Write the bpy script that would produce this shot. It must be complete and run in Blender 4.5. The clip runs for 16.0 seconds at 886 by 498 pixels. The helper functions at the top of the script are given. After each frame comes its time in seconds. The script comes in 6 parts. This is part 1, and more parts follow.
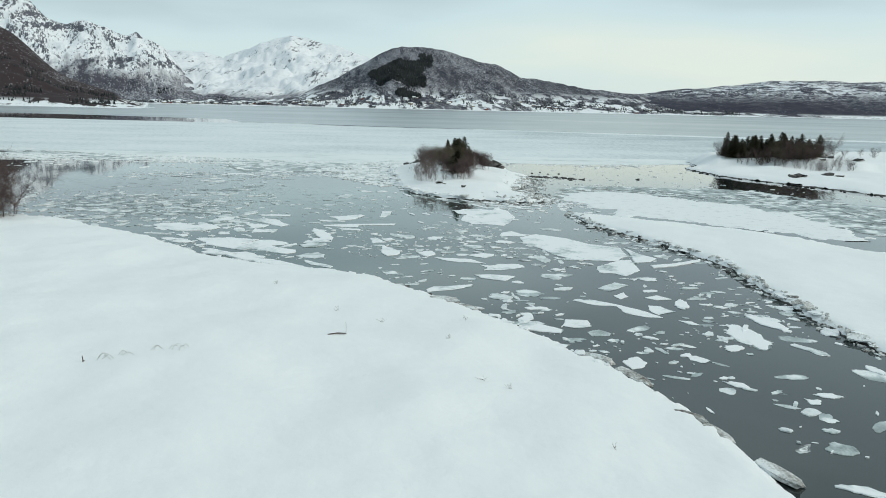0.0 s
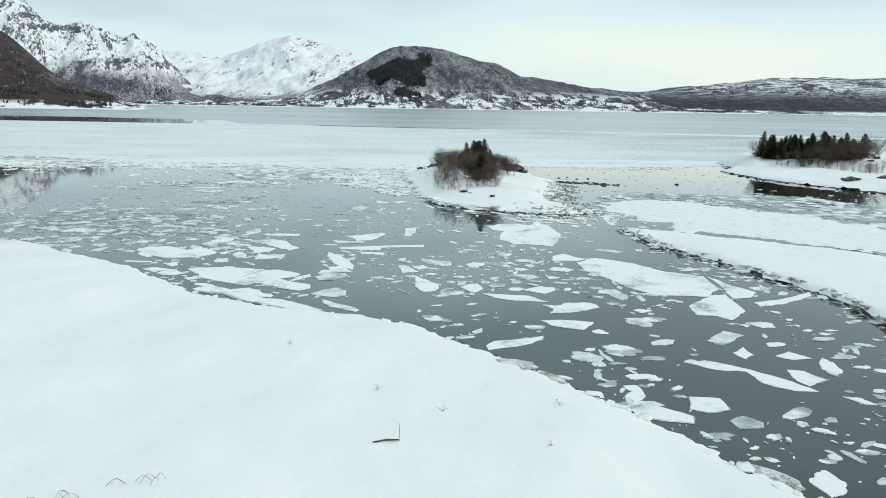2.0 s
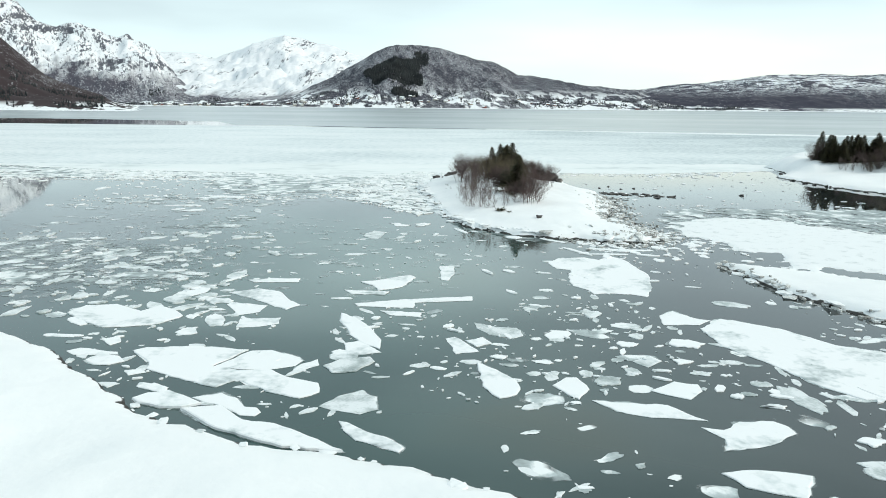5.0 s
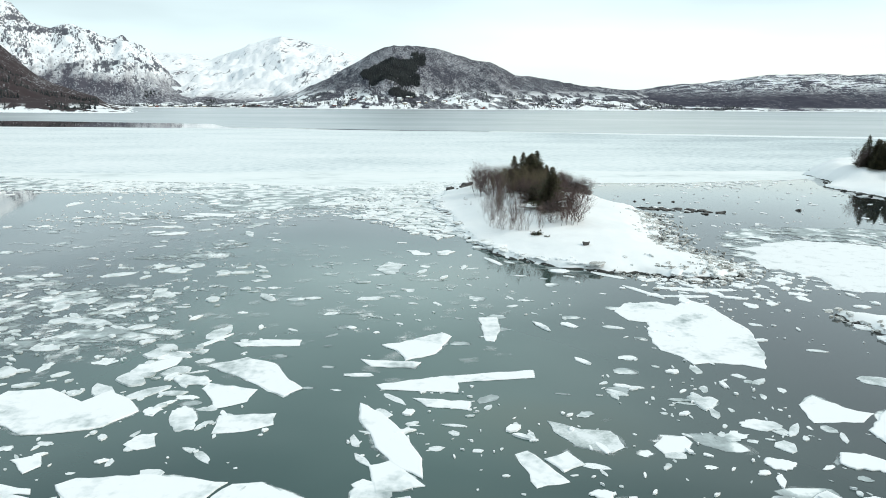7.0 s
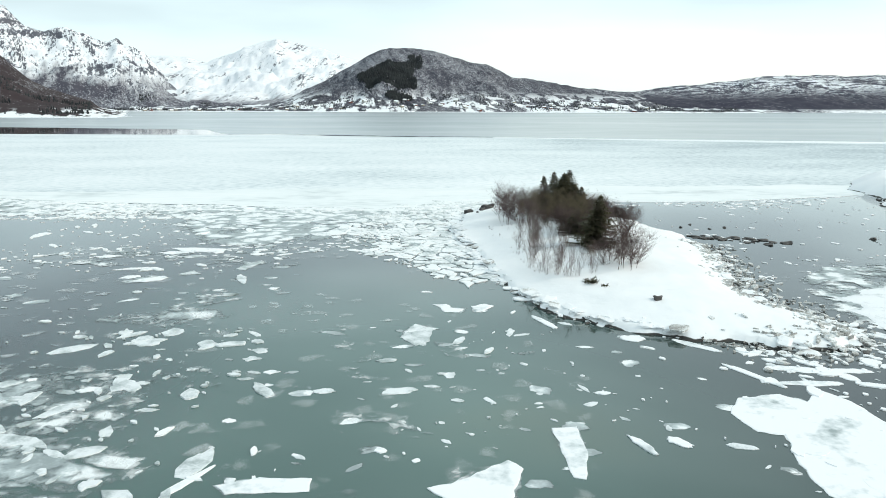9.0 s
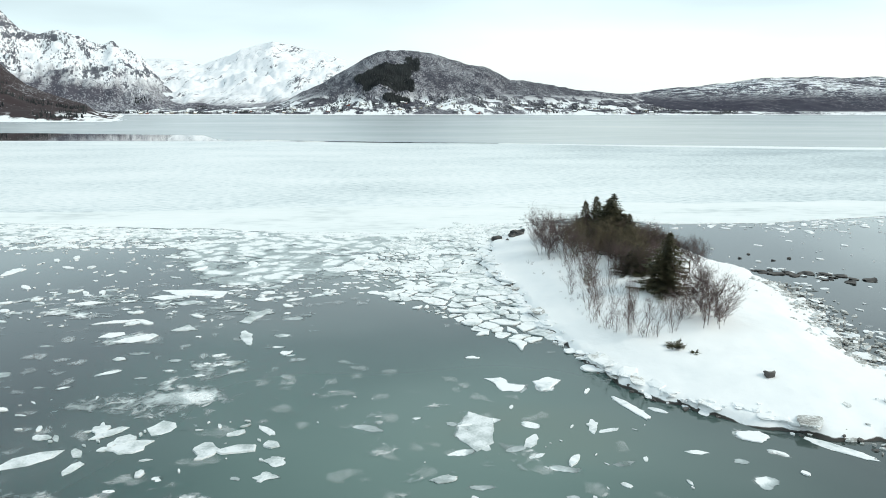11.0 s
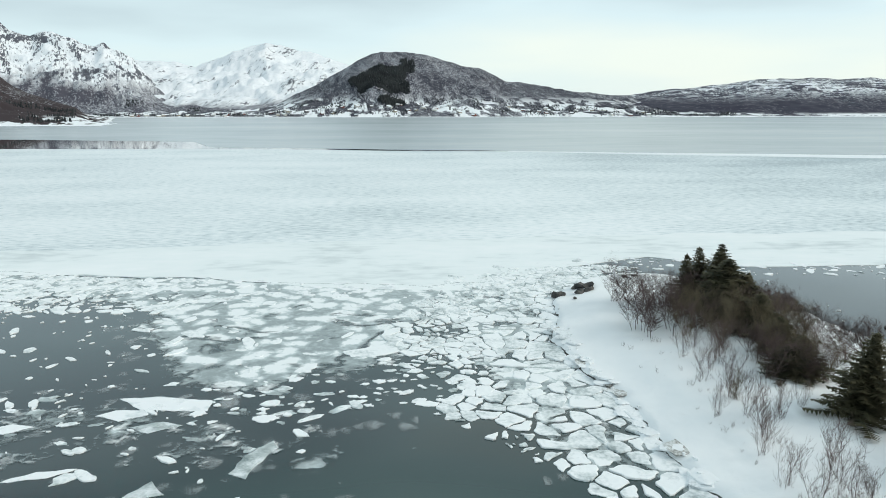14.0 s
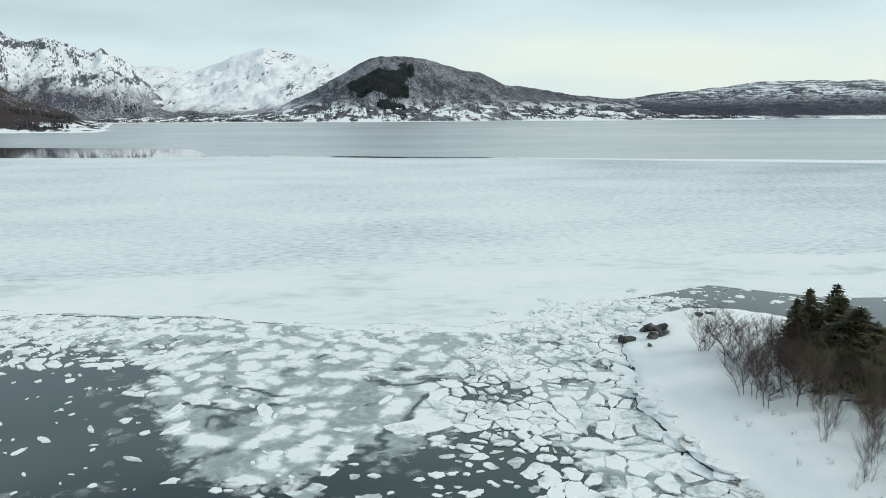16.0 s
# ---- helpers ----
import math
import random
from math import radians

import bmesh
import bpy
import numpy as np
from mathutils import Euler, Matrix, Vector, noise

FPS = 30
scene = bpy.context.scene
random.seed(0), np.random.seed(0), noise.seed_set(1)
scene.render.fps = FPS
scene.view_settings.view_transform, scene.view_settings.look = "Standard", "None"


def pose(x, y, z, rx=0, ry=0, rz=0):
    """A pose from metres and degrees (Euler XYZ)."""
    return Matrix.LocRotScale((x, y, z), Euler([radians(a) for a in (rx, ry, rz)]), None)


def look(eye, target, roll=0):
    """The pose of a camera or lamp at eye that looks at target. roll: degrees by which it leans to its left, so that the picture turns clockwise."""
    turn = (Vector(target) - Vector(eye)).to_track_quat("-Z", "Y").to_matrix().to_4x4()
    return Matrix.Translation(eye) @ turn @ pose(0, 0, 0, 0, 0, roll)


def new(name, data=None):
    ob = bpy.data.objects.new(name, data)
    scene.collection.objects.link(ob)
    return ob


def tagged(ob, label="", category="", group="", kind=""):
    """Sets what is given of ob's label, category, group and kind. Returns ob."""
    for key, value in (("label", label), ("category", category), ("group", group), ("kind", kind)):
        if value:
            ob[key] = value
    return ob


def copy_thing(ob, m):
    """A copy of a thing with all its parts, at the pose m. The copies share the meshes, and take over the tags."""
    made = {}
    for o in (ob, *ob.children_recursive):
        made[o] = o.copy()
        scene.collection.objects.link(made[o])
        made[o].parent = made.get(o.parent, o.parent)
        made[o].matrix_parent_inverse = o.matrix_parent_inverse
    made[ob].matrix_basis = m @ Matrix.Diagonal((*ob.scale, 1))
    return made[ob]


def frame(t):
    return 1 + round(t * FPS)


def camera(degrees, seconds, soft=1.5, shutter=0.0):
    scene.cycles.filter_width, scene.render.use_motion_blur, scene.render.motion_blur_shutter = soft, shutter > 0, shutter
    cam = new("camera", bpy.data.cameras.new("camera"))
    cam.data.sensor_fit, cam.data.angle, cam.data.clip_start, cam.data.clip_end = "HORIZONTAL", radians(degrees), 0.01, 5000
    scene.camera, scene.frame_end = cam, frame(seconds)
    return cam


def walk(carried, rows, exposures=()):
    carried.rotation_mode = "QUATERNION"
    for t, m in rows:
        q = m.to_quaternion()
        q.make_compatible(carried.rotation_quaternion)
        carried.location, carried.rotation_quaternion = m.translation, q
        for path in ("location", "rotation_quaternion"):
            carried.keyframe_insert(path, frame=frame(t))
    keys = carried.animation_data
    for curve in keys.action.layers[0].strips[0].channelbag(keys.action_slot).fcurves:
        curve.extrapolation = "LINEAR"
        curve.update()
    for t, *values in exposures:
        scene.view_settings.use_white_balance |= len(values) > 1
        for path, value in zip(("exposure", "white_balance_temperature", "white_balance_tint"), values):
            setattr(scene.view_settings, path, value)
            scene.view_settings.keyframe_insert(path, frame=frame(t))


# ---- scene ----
cam = camera(66.0, 16.0, soft=0.9)
PATH = [
    (0, (8.714, -8.508, 14.422), (8.783, -6.553, 14.007), 1.3),
    (0.5, (7.711, -5.241, 14.403), (7.78, -3.286, 13.988), 1.2),
    (1, (6.785, -1.998, 14.367), (6.855, -0.043, 13.951), 1.1),
    (1.5, (5.9, 1.323, 14.352), (5.971, 3.278, 13.936), 1.0),
    (2, (5.18, 4.715, 14.334), (5.251, 6.67, 13.917), 0.9),
    (2.5, (4.504, 8.097, 14.31), (4.576, 10.052, 13.892), 0.8),
    (3, (3.814, 11.482, 14.274), (3.887, 13.437, 13.855), 0.8),
    (5.5, (0.882, 28.119, 14.157), (0.964, 30.073, 13.738), 0.5),
    (6, (0.245, 31.483, 14.186), (0.33, 33.437, 13.768), 0.5),
    (6.5, (-0.377, 34.825, 14.272), (-0.29, 36.779, 13.854), 0.4),
    (7, (-0.977, 38.229, 14.536), (-0.888, 40.183, 14.119), 0.4),
    (7.5, (-1.598, 41.631, 14.908), (-1.506, 43.586, 14.492), 0.3),
    (8, (-2.237, 44.942, 15.265), (-2.143, 46.896, 14.851), 0.3),
    (8.5, (-2.895, 48.302, 15.652), (-2.799, 50.256, 15.239), 0.3),
    (9, (-3.583, 51.675, 16.025), (-3.484, 53.629, 15.614), 0.2),
    (11.5, (-7.6, 66.21, 18.016), (-7.489, 68.166, 17.611), 0.1),
    (12, (-8.329, 69.642, 18.324), (-8.215, 71.597, 17.92), 0.1),
    (12.5, (-9.055, 73.089, 18.639), (-8.938, 75.044, 18.235), 0.1),
    (13, (-9.771, 76.63, 18.985), (-9.651, 78.585, 18.581), 0.1),
    (13.5, (-10.535, 80.27, 19.318), (-10.413, 82.225, 18.914), 0.0),
    (14, (-11.291, 83.856, 19.684), (-11.165, 85.811, 19.282), 0.0),
    (14.5, (-12.032, 87.248, 20.054), (-11.903, 89.203, 19.652), 0.0),
    (15, (-12.933, 90.553, 20.359), (-12.802, 92.509, 19.961), 0.1),
    (15.5, (-13.907, 93.354, 20.464), (-13.776, 95.311, 20.071), -0.0),
    (16, (-14.863, 95.47, 20.423), (-14.734, 97.427, 20.032), -0.3),
]
walk(cam, [(t, look(eye, target, roll)) for t, eye, target, roll in PATH],
     exposures=[(0, 0.2, 6850, 7), (1.5, 0.33, 6850, 7.5), (3, 0.5, 6900, 8), (5.5, 0.63, 7000, 9), (7, 0.67, 7000, 9.5), (9, 0.7, 7000, 9.5), (11.5, 0.68, 7000, 9.5), (12.5, 0.59, 6950, 9.5), (14.5, 0.4, 6900, 9), (16, 0.3, 6900, 8.5)])

# ---- world and sun ----
world = bpy.data.worlds.new("overcast_sky")
scene.world = world
world.use_nodes = True
wn, wl = world.node_tree.nodes, world.node_tree.links
wn.clear()
w_out = wn.new("ShaderNodeOutputWorld")
w_bg = wn.new("ShaderNodeBackground")
w_sky = wn.new("ShaderNodeTexSky")
w_sky.sky_type, w_sky.sun_disc = "NISHITA", False
w_sky.sun_elevation, w_sky.sun_rotation = radians(33), radians(107)
w_sky.air_density, w_sky.dust_density = 1.0, 2.0
w_co = wn.new("ShaderNodeTexCoord")
w_map = wn.new("ShaderNodeMapping")
w_map.inputs["Scale"].default_value = (1.0, 1.0, 5.0)
w_map.inputs["Rotation"].default_value = (0.05, -0.09, 0.3)
w_noise = wn.new("ShaderNodeTexNoise")
w_noise.inputs["Scale"].default_value = 1.5
w_noise.inputs["Detail"].default_value = 5.0
w_noise.inputs["Roughness"].default_value = 0.42
w_sep = wn.new("ShaderNodeSeparateXYZ")
w_side = wn.new("ShaderNodeMath")  # the cloud thins towards the low sun side
w_side.operation = "MULTIPLY_ADD"
w_side.inputs[1].default_value = 0.02
w_low = wn.new("ShaderNodeMath")
w_low.operation = "MULTIPLY_ADD"
w_low.inputs[1].default_value = -1.6
w_cap = wn.new("ShaderNodeMath")
w_cap.operation = "MINIMUM"
w_cap.inputs[1].default_value = 0.15
w_ramp = wn.new("ShaderNodeValToRGB")
els = w_ramp.color_ramp.elements
els[0].position, els[0].color = 0.24, (4.2, 5.4, 6.15, 1)
els[1].position, els[1].color = 0.6, (7.15, 8.1, 7.95, 1)
mid = els.new(0.4)
mid.color = (5.7, 7.3, 8.1, 1)
w_mix = wn.new("ShaderNodeMix")
w_mix.data_type = "RGBA"
w_mix.inputs[0].default_value = 0.9
wl.new(w_co.outputs["Generated"], w_map.inputs["Vector"])
wl.new(w_co.outputs["Generated"], w_sep.inputs[0])
wl.new(w_map.outputs["Vector"], w_noise.inputs["Vector"])
wl.new(w_sep.outputs[0], w_side.inputs[0])
wl.new(w_noise.outputs["Fac"], w_side.inputs[2])
wl.new(w_sep.outputs[2], w_cap.inputs[0])
wl.new(w_cap.outputs[0], w_low.inputs[0])
wl.new(w_side.outputs[0], w_low.inputs[2])
wl.new(w_low.outputs[0], w_ramp.inputs["Fac"])
wl.new(w_sky.outputs["Color"], w_mix.inputs["A"])
wl.new(w_ramp.outputs["Color"], w_mix.inputs["B"])
wl.new(w_mix.outputs["Result"], w_bg.inputs["Color"])
w_bg.inputs["Strength"].default_value = 0.095
wl.new(w_bg.outputs["Background"], w_out.inputs["Surface"])

sun = new("sun", bpy.data.lights.new("sun", "SUN"))
sun.data.energy, sun.data.angle, sun.data.color = 1.15, radians(25), (1.0, 0.96, 0.9)
sun.matrix_world = look((80, -25, 55), (0, 0, 0))


# ---- materials ----
def surface(name, stops, scale=1.0, stretch=(1, 1, 1), rough=0.8, bump=0.0, bump_scale=4.0, detail=6.0, vary=0.0, specular=0.3, fine=0.0, fine_scale=9.0, wet_shade=0.0, swept=0.0):
    """A node material: a colour ramp over noise at two scales, relief, gloss."""
    m = bpy.data.materials.new(name)
    m.use_nodes = True
    n, l = m.node_tree.nodes, m.node_tree.links
    b = n["Principled BSDF"]
    geo = n.new("ShaderNodeNewGeometry")
    mp = n.new("ShaderNodeMapping")
    mp.inputs["Scale"].default_value = stretch
    l.new(geo.outputs["Position"], mp.inputs["Vector"])
    t1 = n.new("ShaderNodeTexNoise")
    t1.inputs["Scale"].default_value, t1.inputs["Detail"].default_value = scale, detail
    l.new(mp.outputs["Vector"], t1.inputs["Vector"])
    value = t1.outputs["Fac"]
    if fine:
        t2 = n.new("ShaderNodeTexNoise")
        t2.inputs["Scale"].default_value, t2.inputs["Detail"].default_value = scale * fine_scale, 4.0
        l.new(mp.outputs["Vector"], t2.inputs["Vector"])
        mx = n.new("ShaderNodeMix")
        mx.inputs[0].default_value = fine
        l.new(value, mx.inputs["A"])
        l.new(t2.outputs["Fac"], mx.inputs["B"])
        value = mx.outputs["Result"]
    if swept:
        # wind sweeps the ice barer towards the east and the open fjord
        place, bare, shift = n.new("ShaderNodeVectorMath"), n.new("ShaderNodeMapRange"), n.new("ShaderNodeMath")
        place.operation, shift.operation = "DOT_PRODUCT", "MULTIPLY_ADD"
        place.inputs[1].default_value = (1.0, 0.45, 0.0)
        l.new(geo.outputs["Position"], place.inputs[0])
        bare.inputs[1].default_value, bare.inputs[2].default_value = 130.0, 300.0
        l.new(place.outputs["Value"], bare.inputs[0])
        l.new(bare.outputs[0], shift.inputs[0])
        shift.inputs[1].default_value = -swept
        l.new(value, shift.inputs[2])
        value = shift.outputs[0]
    if vary:
        info = n.new("ShaderNodeObjectInfo")
        ma = n.new("ShaderNodeMath")
        ma.operation = "MULTIPLY_ADD"
        ma.inputs[1].default_value = vary
        l.new(info.outputs["Random"], ma.inputs[0])
        l.new(value, ma.inputs[2])
        value = ma.outputs[0]
    ramp = n.new("ShaderNodeValToRGB")
    els = ramp.color_ramp.elements
    while len(els) < len(stops):
        els.new(0.5)
    for e, (p, c) in zip(els, stops):
        e.position, e.color = p, (*c, 1)
    l.new(value, ramp.inputs["Fac"])
    colour = ramp.outputs["Color"]
    if wet_shade:
        # wet stones and dirty ice along the waterline, the undercut lip's shade painted in
        sep, low, mixed = n.new("ShaderNodeSeparateXYZ"), n.new("ShaderNodeMapRange"), n.new("ShaderNodeMix")
        l.new(geo.outputs["Position"], sep.inputs[0])
        wob = n.new("ShaderNodeMath")
        wob.operation = "MULTIPLY_ADD"
        wob.inputs[1].default_value = -0.5
        wave = n.new("ShaderNodeTexNoise")
        wave.inputs["Scale"].default_value, wave.inputs["Detail"].default_value = 0.7, 5.0
        l.new(geo.outputs["Position"], wave.inputs["Vector"])
        l.new(wave.outputs["Fac"], wob.inputs[0])
        l.new(sep.outputs[2], wob.inputs[2])
        low.inputs[1].default_value, low.inputs[2].default_value = wet_shade - 0.25, wet_shade - 0.29
        l.new(wob.outputs[0], low.inputs[0])
        mixed.data_type = "RGBA"
        l.new(low.outputs[0], mixed.inputs[0])
        l.new(colour, mixed.inputs["A"])
        mixed.inputs["B"].default_value = (0.05, 0.048, 0.045, 1)
        colour = mixed.outputs["Result"]
    l.new(colour, b.inputs["Base Color"])
    b.inputs["Roughness"].default_value = rough
    b.inputs["Specular IOR Level"].default_value = specular
    if bump:
        t3 = n.new("ShaderNodeTexNoise")
        t3.inputs["Scale"].default_value, t3.inputs["Detail"].default_value = bump_scale, 5.0
        l.new(mp.outputs["Vector"], t3.inputs["Vector"])
        bp = n.new("ShaderNodeBump")
        bp.inputs["Strength"].default_value, bp.inputs["Distance"].default_value = bump, 0.3 / bump_scale
        l.new(t3.outputs["Fac"], bp.inputs["Height"])
        l.new(bp.outputs["Normal"], b.inputs["Normal"])
    return m


SNOW = surface("snow", [(0.3, (0.825, 0.845, 0.855)), (0.6, (0.868, 0.88, 0.883))], 0.12, rough=0.75, bump=0.25, bump_scale=1.2, fine=0.3, wet_shade=0.14)
ROOF_SNOW = surface("roof_snow", [(0.3, (0.78, 0.81, 0.84)), (0.6, (0.86, 0.88, 0.89))], 0.12, rough=0.75)
FLOE = surface("floe_snow", [(0.34, (0.33, 0.385, 0.39)), (0.44, (0.7, 0.74, 0.75)), (0.5, (0.86, 0.875, 0.885))], 0.32, rough=0.7, bump=0.12, bump_scale=2.5, fine=0.28, fine_scale=7.0, vary=0.05)
SHORE_ICE = surface("shore_ice", [(0.32, (0.5, 0.54, 0.55)), (0.5, (0.84, 0.86, 0.87))], 0.8, rough=0.7, bump=0.4, bump_scale=3.0, fine=0.35, vary=0.08)
WET = surface("wet_ice", [(0.36, (0.2, 0.245, 0.245)), (0.5, (0.46, 0.51, 0.51)), (0.64, (0.76, 0.79, 0.8))], 0.9, rough=0.35, bump=0.25, bump_scale=3.0, fine=0.25, vary=0.1)
SHEET_WHITE = surface("snowy_sheet_ice", [(0.36, (0.58, 0.63, 0.635)), (0.47, (0.8, 0.84, 0.84)), (0.62, (0.86, 0.88, 0.88))], 0.06, (0.5, 1, 1), rough=0.6, bump=0.15, bump_scale=1.0, fine=0.3)
SHEET_GREY = surface("grey_sheet_ice", [(0.3, (0.36, 0.425, 0.45)), (0.4, (0.59, 0.655, 0.672)), (0.5, (0.745, 0.795, 0.803)), (0.6, (0.84, 0.865, 0.87))], 0.04, (0.5, 1, 1), rough=0.4, bump=0.2, bump_scale=0.8, fine=0.62, fine_scale=28, swept=0.16)
ROCK = surface("shore_rock", [(0.35, (0.03, 0.03, 0.032)), (0.55, (0.10, 0.095, 0.09)), (0.7, (0.2, 0.19, 0.18))], 1.2, rough=0.85, bump=0.6, bump_scale=3.0)
BARK = surface("bark", [(0.4, (0.045, 0.03, 0.026)), (0.6, (0.12, 0.085, 0.075))], 6.0, rough=0.9, vary=0.1)
TWIG = surface("twig_bark", [(0.4, (0.045, 0.031, 0.029)), (0.6, (0.125, 0.088, 0.083))], 0.7, rough=0.9, vary=0.12)
OLIVE_TWIG = surface("willow_bark", [(0.4, (0.055, 0.045, 0.03)), (0.6, (0.14, 0.115, 0.075))], 0.7, rough=0.9, vary=0.12)
SHRUB_TWIG = surface("shrub_bark", [(0.4, (0.065, 0.046, 0.043)), (0.6, (0.16, 0.118, 0.11))], 0.7, rough=0.9, vary=0.12)
NEEDLE = surface("spruce_needles", [(0.35, (0.024, 0.028, 0.015)), (0.6, (0.082, 0.074, 0.04))], 1.3, rough=0.85, vary=0.1)
STRAW = surface("dry_stalks", [(0.4, (0.1, 0.08, 0.05)), (0.6, (0.2, 0.16, 0.1))], 4.0, rough=0.9)

NEW_ICE = surface("new_grey_ice", [(0.38, (0.33, 0.38, 0.4)), (0.6, (0.44, 0.485, 0.495))], 0.008, (0.4, 1, 1), rough=0.24, fine=0.3)
NEEDLE_FAR = surface("far_spruce", [(0.35, (0.018, 0.022, 0.024)), (0.6, (0.045, 0.05, 0.052))], 0.02, rough=0.9)
DIRTY = surface("dirty_shore_ice", [(0.38, (0.12, 0.11, 0.1)), (0.5, (0.42, 0.42, 0.4)), (0.62, (0.78, 0.8, 0.8))], 0.9, rough=0.7, bump=0.4, bump_scale=4.0, fine=0.4, vary=0.1)
PLATE = surface("plate_ice", [(0.36, (0.3, 0.35, 0.355)), (0.46, (0.62, 0.665, 0.67)), (0.56, (0.86, 0.88, 0.885))], 0.42, rough=0.6, bump=0.4, bump_scale=2.0, fine=0.33, vary=0.1)


def slush_material():
    """Half-sunken slush: rounded white clots in grey mush, dark leads winding through."""
    m = bpy.data.materials.new("slush")
    m.use_nodes = True
    n, l = m.node_tree.nodes, m.node_tree.links
    b = n["Principled BSDF"]
    b.inputs["Roughness"].default_value = 0.45
    geo = n.new("ShaderNodeNewGeometry")

    def tex(scale, detail, warp):
        t = n.new("ShaderNodeTexNoise")
        t.inputs["Scale"].default_value, t.inputs["Detail"].default_value, t.inputs["Distortion"].default_value = scale, detail, warp
        l.new(geo.outputs["Position"], t.inputs["Vector"])
        return t

    def calc(op, *terms):
        k = n.new("ShaderNodeMath")
        k.operation = op
        for i, v in enumerate(terms):
            if isinstance(v, (int, float)):
                k.inputs[i].default_value = v
            else:
                l.new(v, k.inputs[i])
        return k.outputs[0]

    def span(v, lo, hi):
        k = n.new("ShaderNodeMapRange")
        k.inputs[1].default_value, k.inputs[2].default_value = lo, hi
        l.new(v, k.inputs[0])
        return k.outputs[0]

    at = n.new("ShaderNodeAttribute")
    at.attribute_name = "cover"
    big, small, grain = tex(0.22, 6, 0.8).outputs["Fac"], tex(1.5, 6, 0.6).outputs["Fac"], tex(7.0, 4, 0.0).outputs["Fac"]
    swirl = tex(0.3, 2, 0.2)
    bend = n.new("ShaderNodeVectorMath")
    bend.operation = "MULTIPLY_ADD"
    bend.inputs[1].default_value = (2.6, 2.6, 0)
    l.new(swirl.outputs["Color"], bend.inputs[0])
    l.new(geo.outputs["Position"], bend.inputs[2])
    cell = n.new("ShaderNodeTexVoronoi")
    cell.feature = "SMOOTH_F1"
    cell.inputs["Scale"].default_value, cell.inputs["Smoothness"].default_value = 0.5, 0.35
    l.new(bend.outputs[0], cell.inputs["Vector"])
    clots = calc("ADD", span(cell.outputs["Distance"], 0.62, 0.16), calc("MULTIPLY", calc("SUBTRACT", small, 0.5), 1.1))
    cover = calc("ADD", calc("ADD", calc("MULTIPLY", big, 0.7), calc("MULTIPLY", small, 0.3)), at.outputs["Fac"])
    thick = span(cover, 0.94, 1.3)
    lead = calc("MAXIMUM", span(calc("ABSOLUTE", calc("SUBTRACT", tex(0.11, 4, 0.5).outputs["Fac"], 0.5)), 0.004, 0.035), span(tex(0.17, 2, 0.0).outputs["Fac"], 0.54, 0.47))
    white = calc("ADD", calc("MULTIPLY", clots, 0.7), calc("ADD", calc("MULTIPLY", thick, 0.2), calc("MULTIPLY", calc("SUBTRACT", grain, 0.5), 0.3)))
    tone = n.new("ShaderNodeValToRGB")
    els = tone.color_ramp.elements
    els[0].position, els[0].color = 0.1, (0.29, 0.335, 0.34, 1)
    els[1].position, els[1].color = 0.57, (0.85, 0.872, 0.872, 1)
    mid = els.new(0.38)
    mid.color = (0.5, 0.56, 0.565, 1)
    l.new(white, tone.inputs["Fac"])
    l.new(tone.outputs["Color"], b.inputs["Base Color"])
    clear = n.new("ShaderNodeBsdfTransparent")
    ms = n.new("ShaderNodeMixShader")
    solid = calc("MULTIPLY", span(calc("ADD", thick, calc("MULTIPLY", clots, 0.16)), 0.1, 0.46), calc("MAXIMUM", lead, span(cover, 1.28, 1.4)))
    l.new(solid, ms.inputs[0])
    l.new(clear.outputs[0], ms.inputs[1])
    l.new(b.outputs[0], ms.inputs[2])
    l.new(ms.outputs[0], n["Material Output"].inputs["Surface"])
    return m


SLUSH = slush_material()


